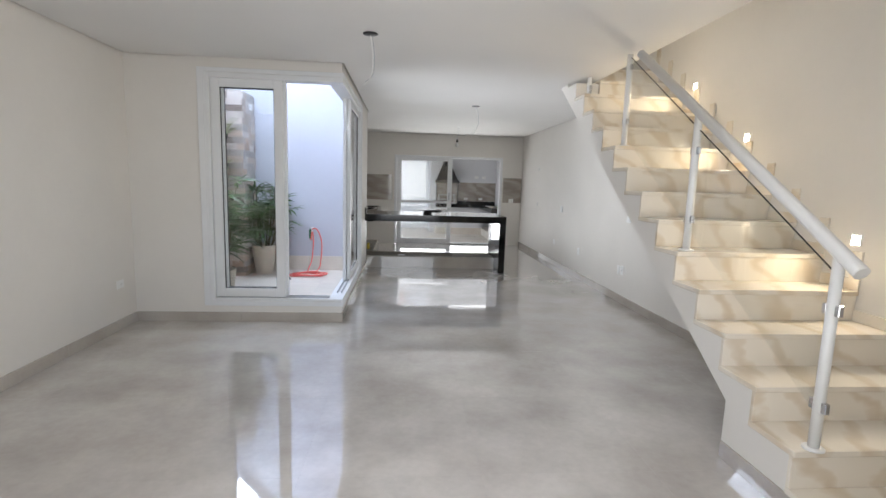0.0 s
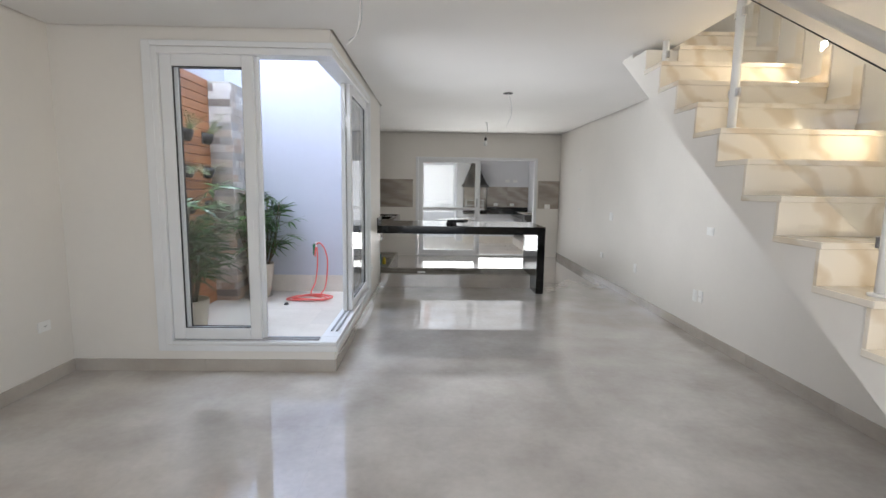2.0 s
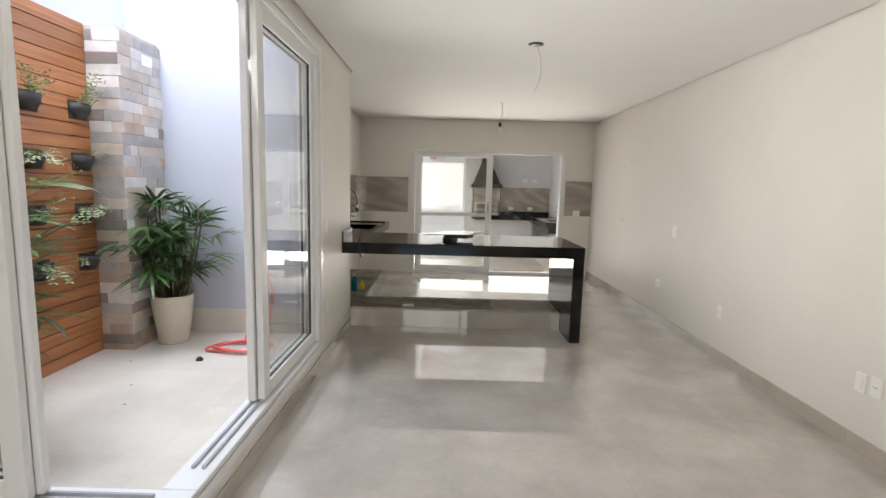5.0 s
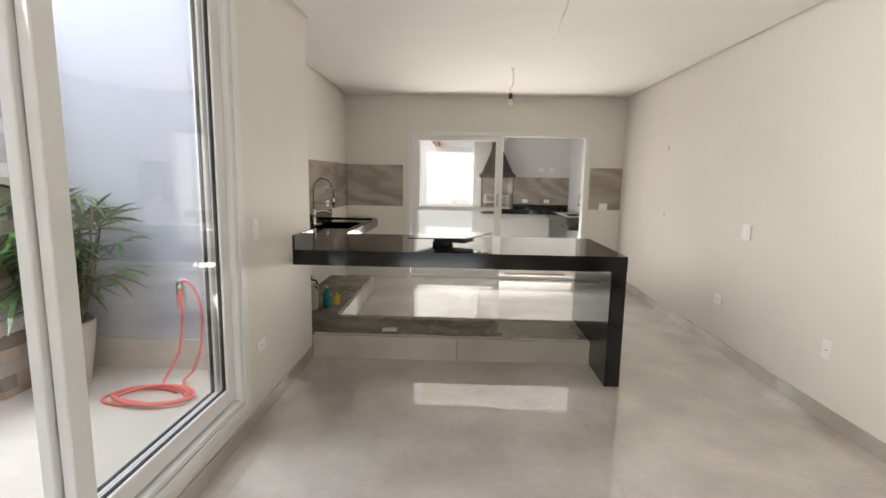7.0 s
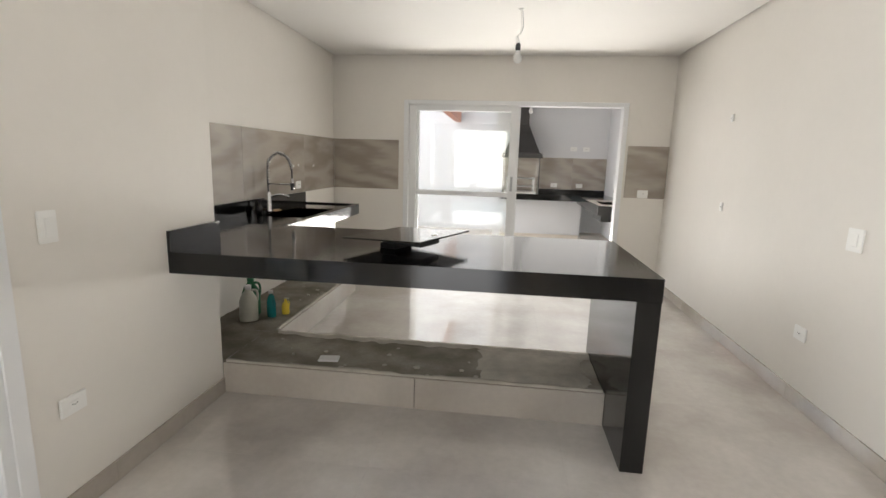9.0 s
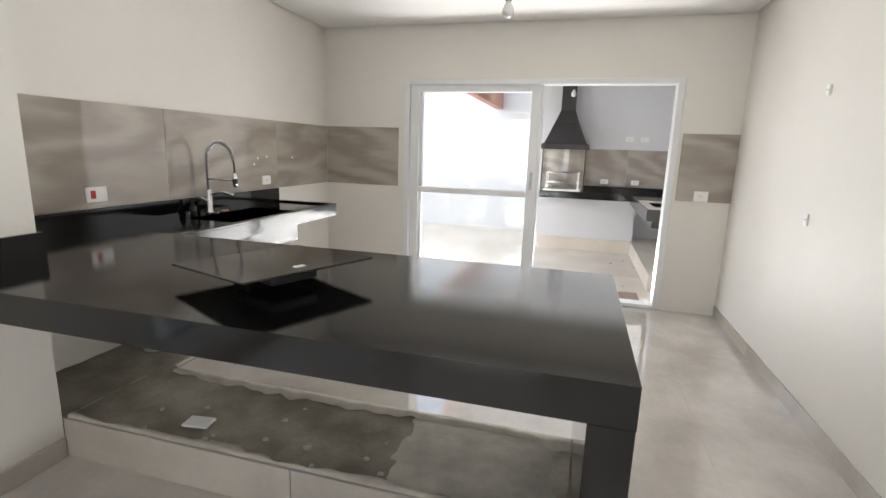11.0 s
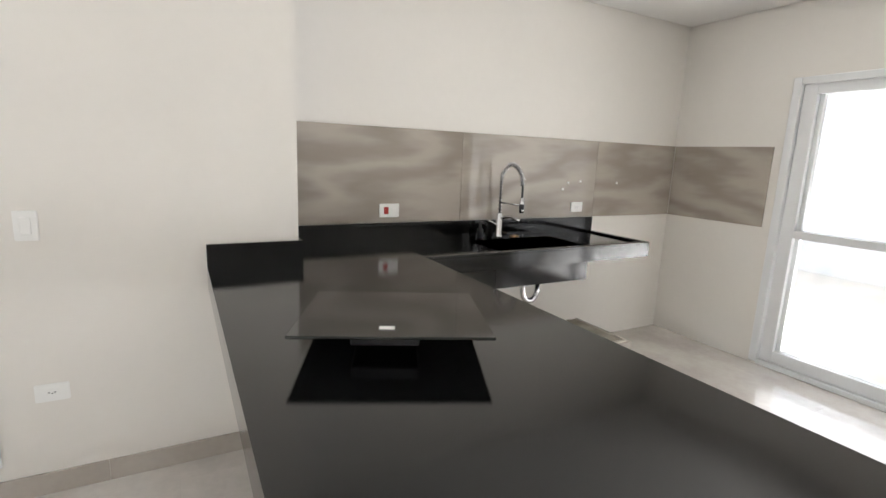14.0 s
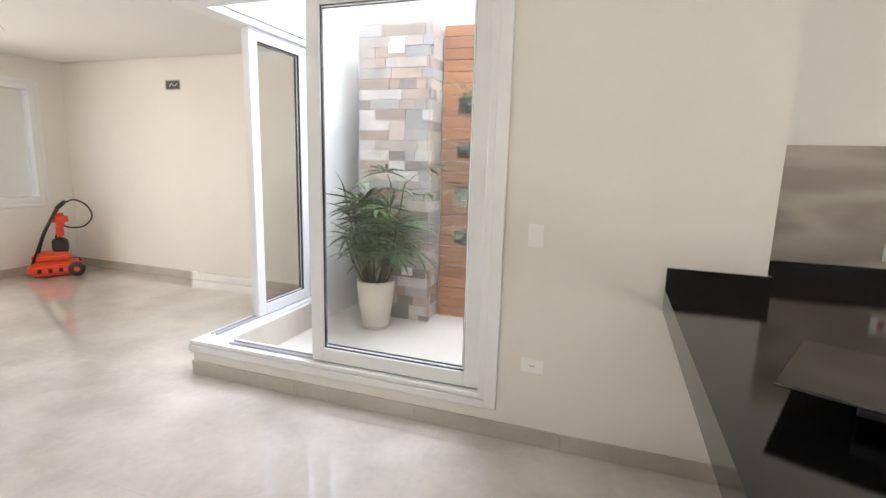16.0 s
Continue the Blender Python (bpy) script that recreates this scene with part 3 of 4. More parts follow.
def spring_faucet(at, rz, s=1.0, label=""):
    f = thing("faucet", at, label, "faucet", rz=rz)
    part("base", lathe([(0.028 * s, 0), (0.028 * s, 0.012), (0.022 * s, 0.016), (0.022 * s, 0.16 * s), (0.016 * s, 0.17 * s)], 20), CHROME, f)
    arc = curve_points([(0, 0, 0.16 * s), (0, 0, 0.38 * s), (0.02 * s, 0, 0.45 * s), (0.09 * s, 0, 0.50 * s), (0.17 * s, 0, 0.46 * s), (0.20 * s, 0, 0.38 * s), (0.205 * s, 0, 0.28 * s)], 8)
    part("hose", tube(arc, 0.007 * s, 8), BLACK, f)
    bm, turns = bmesh.new(), 46
    pts = []
    nseg = len(arc) - 1
    side = Vector((0, 1, 0))
    for i in range(turns * 8 + 1):
        u = i / (turns * 8) * nseg * 0.86
        j = min(int(u), nseg - 1)
        p = arc[j].lerp(arc[j + 1], u - j)
        d = (arc[j + 1] - arc[j]).normalized()
        up = d.cross(side)
        a = 2 * math.pi * i / 8
        pts.append(p + 0.014 * s * (math.cos(a) * side + math.sin(a) * up))
    part("spring", tube(pts, 0.0028 * s, 5), CHROME, f, "coiled chrome spring")
    hd = part("spray_head", lathe([(0.012 * s, 0), (0.017 * s, 0.01), (0.017 * s, 0.07 * s), (0.011 * s, 0.10 * s)], 16, at=(0.205 * s, 0, 0.19 * s)), CHROME, f)
    part("grip", lathe([(0.0175 * s, 0.025), (0.0178 * s, 0.06 * s)], 16, at=(0.205 * s, 0, 0.19 * s)), BLACK, hd)
    part("holder_arm", tube([(0, 0, 0.24 * s), (0.205 * s, 0, 0.24 * s)], 0.006 * s, 8), CHROME, f)
    part("spout", tube(curve_points([(0, 0, 0.13 * s), (0.09 * s, 0.02, 0.15 * s), (0.17 * s, 0.03, 0.13 * s)], 5), 0.011 * s, 10), CHROME, f)
    part("lever", tube([(0, -0.02, 0.09 * s), (0.0, -0.10 * s, 0.12 * s)], 0.007 * s, 8), CHROME, f)
    return f


spring_faucet((-1.055, 9.335, 0.893), 8, 1.0, "chrome spring-neck kitchen faucet with a pull-down spray")
sd = thing("soap_dispenser", (-1.065, 9.19, 0.893), "black pump dispenser set in the counter", "dispenser")
part("body", lathe([(0.022, 0), (0.022, 0.06), (0.010, 0.065), (0.010, 0.11)], 16), BLACK, sd)
part("nozzle", tube([(0, 0, 0.108), (0.06, 0, 0.112), (0.075, 0, 0.10)], 0.008, 10), BLACK, sd)
tg = thing("brass_cap", (-1.04, 9.46, 0.893), "round brass cap lying on the counter", "cap")
part("disc", lathe([(0.034, 0), (0.036, 0.006), (0.02, 0.012)], 18), mat("brass", (0.55, 0.38, 0.2), 0.3, metal=0.8, vary=0.1, scale=20), tg)

# cooktop not yet built in, resting on its body on the island
ck = thing("cooktop", (0.44, 7.935, 0.907), "black glass cooktop lying loose on the island", "cooktop", rz=-23.5)
part("glass_top", boxes((-0.245, 0.235, -0.255, 0.255, 0.0, 0.008), bevel=0.002, seg=1), BLACKGLASS, ck, at=pose(0, 0, 0.068, 0, -3.0, 0))
part("body", boxes((-0.10, 0.15, -0.11, 0.07, 0.030, 0.062), bevel=0.004, seg=1), BLACK, ck)
part("foot", boxes((-0.12, -0.02, -0.10, 0.06, 0.0, 0.030), bevel=0.003, seg=1), BLACK, ck)
part("sticker", boxes((0.155, 0.178, -0.035, 0.005, 0.0085, 0.011), bevel=0.001, seg=1), PLASTIC, ck, "small white paper tag", at=pose(0, 0, 0.068, 0, -3.0, 0))

# raised cement base for cabinets yet to come
cb = thing("cabinet_base", (0, 0, 0), "unfinished L-shaped cement cabinet base with tile facing", "base")
bm = bmesh.new()


def slab_top(bm, x0, x1, y0, y1, z, nx, ny):
    vs = [[bm.verts.new((x0 + (x1 - x0) * i / nx, y0 + (y1 - y0) * j / ny, z + 0.008 * (noise.noise((i * 0.35, j * 0.5, 1.3)) + 0.6 * noise.noise((i * 0.9, j * 1.1, 4))))) for j in range(ny + 1)] for i in range(nx + 1)]
    for i in range(nx):
        for j in range(ny):
            bm.faces.new((vs[i][j], vs[i + 1][j], vs[i + 1][j + 1], vs[i][j + 1])).smooth = True


slab_top(bm, XC - 0.01, 1.527, 7.911, 8.445, 0.165, 54, 14)
slab_top(bm, XK, -0.580, 8.445, 10.20, 0.165, 14, 46)
slab_top(bm, XK, XC - 0.01, YK + 0.001, 8.445, 0.165, 10, 12)
part("cement_top", bm, CEMENT, cb, "rough grey cement top")


def smear(x0, x1, y0, wid, z, along_x=True, seed=0.0):
    """A ragged strip of set mortar."""
    b = bmesh.new()
    n = 90
    prev = None
    for i in range(n + 1):
        u = x0 + (x1 - x0) * i / n
        e = wid * (0.55 + 0.9 * noise.noise((u * 3.1, seed, 0)) + 0.45 * noise.noise((u * 13, seed, 2)))
        h = z + 0.004 * noise.noise((u * 9, seed, 5))
        pts = [(u, y0, z - 0.02), (u, y0, h), (u, y0 + e * 0.6, h + 0.003), (u, y0 + e, z - 0.012)]
        cur = [b.verts.new(p if along_x else (p[1], p[0], p[2])) for p in pts]
        if prev:
            for k in range(3):
                b.faces.new((prev[k], cur[k], cur[k + 1], prev[k + 1])).smooth = True
        prev = cur
    return b


part("mortar_smear", smear(XC + 0.01, 1.52, 7.912, 0.055, 0.180, True, 1.0), MORTAR, cb, "ragged pale mortar along the edge")
part("mortar_smear", smear(-0.56, 1.525, 8.444, -0.10, 0.180, True, 7.0), MORTAR, cb)
part("mortar_smear", smear(8.47, 10.18, -0.581, -0.05, 0.180, False, 4.0), MORTAR, cb)
bm = bmesh.new()
nx, ny = 26, 16
vs = [[None] * (ny + 1) for _ in range(nx + 1)]
for i in range(nx + 1):
    for k in range(ny + 1):
        u, v = i / nx, k / ny
        edge = min(1.0, 6 * min(u, 1 - u), 6 * min(v, 1 - v))
        x = 0.80 + 0.70 * u + (1 - edge) * 0.05 * noise.noise((u * 2, v * 9, 3))
        vs[i][k] = bm.verts.new((x, 7.915 + 0.52 * v, 0.158 + 0.024 * edge + 0.007 * noise.noise((u * 9, v * 7, 8)) * edge))
for i in range(nx):
    for k in range(ny):
        bm.faces.new((vs[i][k], vs[i + 1][k], vs[i + 1][k + 1], vs[i][k + 1])).smooth = True
part("mortar_patch", bm, MORTAR, cb, "rough pale mortar patch")
rng = random.Random(4)
bm = bmesh.new()
for i in range(40):
    x, y = rng.uniform(-0.6, 0.85), rng.uniform(7.91, 8.33)
    if i > 22:
        x, y = rng.uniform(-1.0, -0.56), rng.uniform(8.4, 10.0)
    r = rng.choice((0.003, 0.005, 0.008, 0.012, 0.018))
    ring = [bm.verts.new((x + r * rng.uniform(0.6, 1.5) * math.cos(a), y + r * rng.uniform(0.5, 1.1) * math.sin(a), 0.1735)) for a in (k * math.pi / 3 for k in range(6))]
    low = [bm.verts.new((v.co.x, v.co.y, 0.160)) for v in ring]
    bm.faces.new(ring)
    for k in range(6):
        bm.faces.new((ring[k], low[k], low[(k + 1) % 6], ring[(k + 1) % 6]))
fl = part("plaster_fleck", bm, MORTAR, cb, "scattered white plaster flecks")
fl["kind"] = "stuff"
part("front_tile", boxes((XC + 0.0005, 0.49, 7.896, 7.911, ZF, 0.17), bevel=0.002, seg=1), BASE, cb)
part("front_tile", boxes((0.493, 1.528, 7.896, 7.911, ZF, 0.17), bevel=0.002, seg=1), BASE, cb)
part("inner_tile", boxes((-0.564, 1.528, 8.445, 8.46, ZF, 0.172), bevel=0.002, seg=1), BASE, cb)
part("side_tile", boxes((-0.580, -0.565, 8.462, 10.20, ZF, 0.172), bevel=0.002, seg=1), BASE, cb)
part("end_tile", boxes((XK + 0.001, -0.565, 10.201, 10.216, ZF, 0.172), bevel=0.002, seg=1), BASE, cb)


def jug(at, rz, h, material, cap, label):
    j = thing("bottle", at, label, "bottle", "cleaning bottles under the island", rz)
    w = h * 0.24
    part("body", lathe([(w * 0.92, 0), (w, 0.01), (w, h * 0.55), (w * 0.8, h * 0.70), (w * 0.36, h * 0.86), (w * 0.30, h * 0.9)], 20, sy=0.62), material, j)
    part("cap", lathe([(w * 0.36, h * 0.9), (w * 0.36, h), (w * 0.3, h * 1.005)], 16), cap, j)
    part("handle", tube(curve_points([(w * 0.3, 0, h * 0.86), (w * 0.85, 0, h * 0.84), (w * 1.0, 0, h * 0.70), (w * 0.9, 0, h * 0.52)], 5), w * 0.13, 8), material, j)


jug((-0.88, 8.62, 0.168), 30, 0.27, MILKY, PLASTIC, "milky plastic jug with a white cap")
jug((-0.94, 8.77, 0.168), 10, 0.29, GREEN, GREEN, "dark green plastic jug behind the milky one")
jug((-0.77, 8.75, 0.168), -40, 0.20, TEAL, PLASTIC, "clear bottle of teal cleaning liquid")
jug((-0.69, 8.82, 0.168), 20, 0.12, YELLOW, YELLOW, "short yellow plastic bottle")
card = thing("outlet_cover", (-0.06, 8.05, 0.172), "loose white outlet cover lying on the cement", "cover", rz=8)
part("plate", boxes((-0.06, 0.06, -0.04, 0.04, 0, 0.012), bevel=0.004), PLASTIC, card)

# backsplash slabs
bsp = thing("backsplash", (0, 0, 0), "taupe veined porcelain backsplash slabs", "backsplash")
bsp["kind"] = "structure"
for a, b in ((YK + 0.002, 9.055), (9.057, 10.265), (10.267, YN - 0.012)):
    part("slab", boxes((XK + 0.0005, XK + 0.011, a, b, 1.008, 1.587), bevel=0.001, seg=1), SLAB, bsp)
part("slab", boxes((XK + 0.012, DX0 - 0.06, YN - 0.011, YN - 0.0005, 1.008, 1.587), bevel=0.001, seg=1), SLAB, bsp)
part("slab", boxes((DX1 + 0.03, XE - 0.001, YN - 0.011, YN - 0.0005, 1.008, 1.587), bevel=0.001, seg=1), SLAB, bsp)


# switches and sockets: plate in the local xz plane, facing -y
def plate(name, at, rz, wide, high, kind, label):
    p = thing(name, at, label, "socket" if kind != "switch" else "switch", "wall plates", rz)
    part("plate", boxes((-wide / 2, wide / 2, -0.009, 0, -high / 2, high / 2), bevel=0.003), PLASTIC, p)
    if kind == "switch":
        part("rocker", boxes((-wide * 0.22, wide * 0.22, -0.013, -0.0085, -high * 0.28, high * 0.28), bevel=0.002, seg=1), PLASTIC, p)
    elif kind == "red":
        part("rocker", boxes((-wide * 0.28, -wide * 0.05, -0.013, -0.0085, -high * 0.26, high * 0.26), bevel=0.002, seg=1), RED, p, "red switch rocker")
        part("outlet", boxes((wide * 0.08, wide * 0.3, -0.011, -0.0085, -high * 0.2, high * 0.2), bevel=0.002, seg=1), PLASTIC, p)
    else:
        o = part("outlet", boxes((-0.02, 0.02, -0.0115, -0.0085, -0.014, 0.014), bevel=0.004, seg=1), PLASTIC, p)
        for x in (-0.01, 0, 0.01):
            part("pin_hole", lathe([(0.0028, 0), (0.0028, 0.0007)], 8), SLOT, o, at=pose(x, -0.0115, 0.002 if x else -0.002, 90, 0, 0))
    return p


E_, W_, N_ = 90 + 180, 90, 0
for y, z, a, b, k in ((8.09, 1.035, 0.115, 0.12, "switch"), (9.69, 1.775, 0.04, 0.06, "socket"), (9.68, 1.06, 0.05, 0.07, "socket"), (8.40, 0.42, 0.115, 0.085, "socket"), (7.14, 0.42, 0.075, 0.115, "socket"), (5.49, 1.05, 0.115, 0.075, "switch"), (5.57, 0.40, 0.075, 0.115, "socket"), (5.67, 0.39, 0.075, 0.115, "switch")):
    plate("wall_switch" if k == "switch" else "wall_socket", (XE, y, z), -90, a, b, k, "white plastic wall plate on the cream wall")
plate("wall_switch", (XC, 6.89, 1.11), 90, 0.075, 0.115, "switch", "white switch plate beside the island")
plate("wall_socket", (XC, 6.91, 0.43), 90, 0.115, 0.075, "socket", "white socket plate low on the passage wall")
plate("wall_socket", (XW, 4.36, 0.41), 90, 0.115, 0.075, "socket", "white socket plate low on the living room wall")
plate("wall_socket", (XK + 0.0115, 8.545, 1.085), 90, 0.13, 0.085, "red", "white plate with a red switch on the backsplash")
plate("wall_socket", (XK + 0.0115, 10.09, 1.085), 90, 0.115, 0.075, "socket", "white socket plate on the backsplash")
plate("wall_socket", (2.50, YN - 0.0115, 1.055), 0, 0.115, 0.09, "socket", "white socket plate under the short backsplash")
plate("wall_socket", (PX + 0.006, 7.40, 2.47), 90, 0.15, 0.09, "socket", "white plate high on the stone pillar")
plate("wall_socket", (PX + 0.006, 5.33, 2.44), 90, 0.15, 0.09, "socket", "white plate high on the stone pillar")
plate("wall_socket", (PX + 0.006, 5.46, 0.44), 90, 0.11, 0.075, "socket", "white socket plate low on the stone pillar")
for y, z in ((9.99, 1.27), (10.11, 1.28), (10.50, 1.27), (9.94, 1.22)):
    wpg = thing("wall_plug", (XK + 0.0115, y, z), "small white wall plug in the backsplash", "wall plug", "wall plugs", 90)
    part("plug", lathe([(0.009, 0), (0.010, 0.003), (0.005, 0.004)], 12), PLASTIC, wpg, at=pose(0, 0, 0, 90, 0, 0))
vb = thing("junction_box", (XW, 2.40, 2.24), "open grey junction box high on the wall", "junction box")
part("rim", frame_bm(-0.11, 0.11, -0.055, 0.055, 0.012, -0.008, 0.0), TRACK, vb, at=pose(0, 0, 0, 0, 0, 90))
part("back", boxes((0.0005, 0.004, -0.098, 0.098, -0.043, 0.043)), mat("box_inside", (0.12, 0.11, 0.10), 0.7, vary=0.3, scale=18), vb)
part("wire", tube(curve_points([(0.004, -0.05, -0.02), (0.012, -0.01, 0.015), (0.010, 0.03, -0.012), (0.004, 0.07, 0.02)], 6), 0.004, 6), PLASTIC, vb)


# ceiling wires and bulbs
def ceiling_wire(at, pts, bulb=None, label="", r=0.055):
    c = thing("ceiling_wire", at, label, "lamp wire", "ceiling wires")
    part("rose", lathe([(r, 0), (r * 1.05, -0.006), (r * 0.4, -0.009)], 20), PLASTIC if r < 0.05 else HOODM, c)
    part("cable", tube(curve_points(pts, 7), 0.0026, 6), PLASTIC, c)
    part("cable", tube(curve_points([(x + 0.012, y + 0.006, z * 0.94) for x, y, z in pts], 7), 0.0022, 6), TRACK, c)
    if bulb:
        x, y, z = bulb
        sk_ = part("socket", lathe([(0.012, 0.0), (0.02, -0.01), (0.02, -0.05), (0.017, -0.055)], 14, at=(x, y, z)), BLACK, c)
        part("bulb", lathe([(0.014, -0.055), (0.018, -0.07), (0.032, -0.10), (0.034, -0.118), (0.026, -0.14), (0.008, -0.15)], 18, at=(x, y, z)), BULB, sk_, "unlit glass bulb")


ceiling_wire((-0.31, 3.60, H), [(0, 0, -0.01), (0.015, 0.01, -0.12), (0.02, 0, -0.24), (0.0, 0.0, -0.33), (-0.05, 0, -0.38)], None, "bare wires hanging from the ceiling")
ceiling_wire((0.97, 6.84, H), [(0, 0, -0.01), (0.03, 0.01, -0.12), (0.035, 0, -0.25), (0.0, 0.0, -0.36), (-0.03, 0, -0.42)], None, "bare wires hanging from the ceiling")
ceiling_wire((1.0, 9.45, H), [(0, 0, -0.01), (0.01, 0.01, -0.12), (0.0, 0, -0.18), (-0.03, 0, -0.21), (-0.01, 0.0, -0.26)], (-0.01, 0.0, -0.25), "bulb on a bare wire over the kitchen", 0.02)

# ---- courtyard ----


def stone_column(name, x1, x0, y0, y1, z1, faces, seed, label):
    """A pillar clad in ledger stones of uneven length and depth."""
    rng = random.Random(seed)
    c = thing(name, (0, 0, 0), label, "pillar")
    c["kind"] = "structure"
    part("core", boxes((x0, x1 - 0.012, y0 + 0.012, y1 - 0.012, ZT, z1 - 0.002)), MORTAR, c)
    kinds = {}
    for wd in (0.10, 0.16, 0.22, 0.30, 0.42):
        for d in (0.014, 0.017):
            for mi in range(len(STONES)):
                kinds[wd, d, mi] = mesh_of("stone", boxes((0, d, 0.0008, wd - 0.0008, 0.0008, 0.0892), bevel=0.0018, seg=1), STONES[mi])

    def row(z, a, b, put):
        y = a
        while y < b - 0.04:
            wd = rng.choice((0.16, 0.22, 0.30, 0.42, 0.30, 0.10))
            if y + wd > b:
                wd = max(k for k in (0.10, 0.16, 0.22, 0.30, 0.42) if k <= max(0.10, b - y + 0.03))
            if y + wd > b + 0.035:
                break
            me = kinds[wd, rng.choice((0.014, 0.014, 0.017)), rng.choice((0, 0, 1, 1, 2, 2, 3, 4))]
            ob = new("stone", me)
            ob.parent = c
            ob.matrix_basis = put(y, z)
            y += wd

    rows = int((z1 - ZT) / 0.09)
    for i in range(rows):
        z = ZT + 0.09 * i
        row(z, y0, y1, lambda y, zz: pose(x1 - 0.012, y, zz))
        if "n" in faces:
            row(z, x0, x1, lambda y, zz: pose(y, y1 - 0.012, zz, 0, 0, 90) @ Matrix.Diagonal((1, -1, 1, 1)))
        if "s" in faces:
            row(z, x0, x1, lambda y, zz: pose(y, y0 + 0.012, zz, 0, 0, -90))
    return c


stone_column("stone_pillar_1", PX, XW, 4.96, 5.66, 2.66, "n", 3, "pillar clad in mixed beige and grey ledger stone")
stone_column("stone_pillar_2", PX, XW, 7.03, YB, 2.66, "s", 8, "pillar clad in mixed beige and grey ledger stone")
wp = thing("wood_panel", (XW, 5.682, 0), "varnished reddish wood plank panel on the courtyard wall", "panel")
pm = mesh_of("plank", boxes((0.02, 0.042, 0.0, 1.344, 0.0, 0.0945), bevel=0.004, seg=1), WOOD)
for i in range(27):
    ob = new("plank", pm)
    ob.parent = wp
    ob.matrix_basis = pose(0, 0, -0.03 + i * 0.1)
for y in (0.08, 0.64, 1.2):
    part("batten", boxes((0, 0.02, y - 0.02, y + 0.02, -0.03, 2.66)), WOOD, wp)


def sprig(bm, p, d, length, width, n=6, droop=0.5):
    """A stem with paired small leaves."""
    rng = random
    pos, dr = Vector(p), Vector(d).normalized()
    for i in range(n):
        dr = (dr + Vector((0, 0, -droop / n)) + Vector((rng.uniform(-.12, .12), rng.uniform(-.12, .12), 0))).normalized()
        nx = pos + dr * length / n
        for s in (-1, 1):
            sd_ = dr.cross(Vector((0, 0, 1)))
            sd_ = (sd_.normalized() if sd_.length > 1e-4 else Vector((1, 0, 0))) * s
            t = nx + sd_ * width * rng.uniform(0.8, 1.5) + dr * width * 0.6 + Vector((0, 0, rng.uniform(-0.3, 0.5) * width))
            m0 = nx.lerp(t, 0.5) + dr * width * 0.35
            m1 = nx.lerp(t, 0.5) - dr * width * 0.35
            bm.faces.new([bm.verts.new(v) for v in (nx, m1, t, m0)])
        pos = nx


def wall_planter(y, z, style):
    w = thing("wall_planter", (XW + 0.0425, y, z), "black half-round planter with small plants on the wood panel", "planter", "planters on the wood panel")
    bm = bmesh.new()
    prof = [(0.055, -0.12), (0.085, -0.06), (0.095, 0.0), (0.088, 0.0), (0.07, -0.03)]
    n = 12
    rings = [[bm.verts.new((r * math.sin(math.pi * k / n), -r * math.cos(math.pi * k / n), h)) for k in range(n + 1)] for r, h in prof]
    for a, b in zip(rings, rings[1:]):
        for k in range(n):
            bm.faces.new((a[k], a[k + 1], b[k + 1], b[k])).smooth = True
    bm.faces.new(rings[0])
    bm.faces.new(rings[-1])
    box(bm, 0.0, 0.006, -0.095, 0.095, -0.12, 0.02)
    part("pot", bm, BLACKPOT, w)
    bm = bmesh.new()
    k = 10 if style else 7
    for i in range(k):
        a = random.uniform(-1.3, 1.3)
        up = random.uniform(0.5, 1.6) if style == 1 else random.uniform(0.1, 0.8)
        sprig(bm, (0.045 + random.uniform(-.02, .02), random.uniform(-.05, .05), -0.02), (math.cos(a) * 0.7, math.sin(a), up), random.uniform(0.14, 0.36 if style == 1 else 0.26), 0.026, 8, 1.4 if style == 2 else 0.6)
    part("foliage", bm, LEAF2, w, "pale green trailing leaves")


for i, y in enumerate((5.93, 6.42, 6.90)):
    for j, z in enumerate((2.02, 1.62, 1.22, 0.82)):
        wall_planter(y, z, 1 if j == 0 else (0 if (i + j) % 2 else 2))


def fan_leaf(bm, p, d, size):
    """A fan of narrow pointed fingers."""
    d = Vector(d).normalized()
    side = d.cross(Vector((0, 0, 1)))
    side = side.normalized() if side.length > 1e-3 else Vector((1, 0, 0))
    nrm = side.cross(d).normalized()
    n = random.choice((7, 8, 9))
    for i in range(n):
        a = (i / (n - 1) - 0.5) * radians(165) + random.uniform(-.06, .06)
        f = (d * math.cos(a) + side * math.sin(a)).normalized()
        ln = size * (0.72 + 0.28 * math.cos(a)) * random.uniform(0.85, 1.1)
        w = f.cross(nrm).normalized() * size * 0.043
        prev = None
        drp = random.uniform(0.1, 0.5)
        for u, ww in ((0.04, 0.35), (0.35, 1.0), (0.7, 0.85), (1.0, 0.12)):
            c = Vector(p) + f * ln * u + Vector((0, 0, -1)) * drp * ln * u * u
            cur = (bm.verts.new(c - w * ww + nrm * 0.004), bm.verts.new(c + w * ww + nrm * 0.004))
            if prev:
                bm.faces.new((prev[0], prev[1], cur[1], cur[0]))
            prev = cur


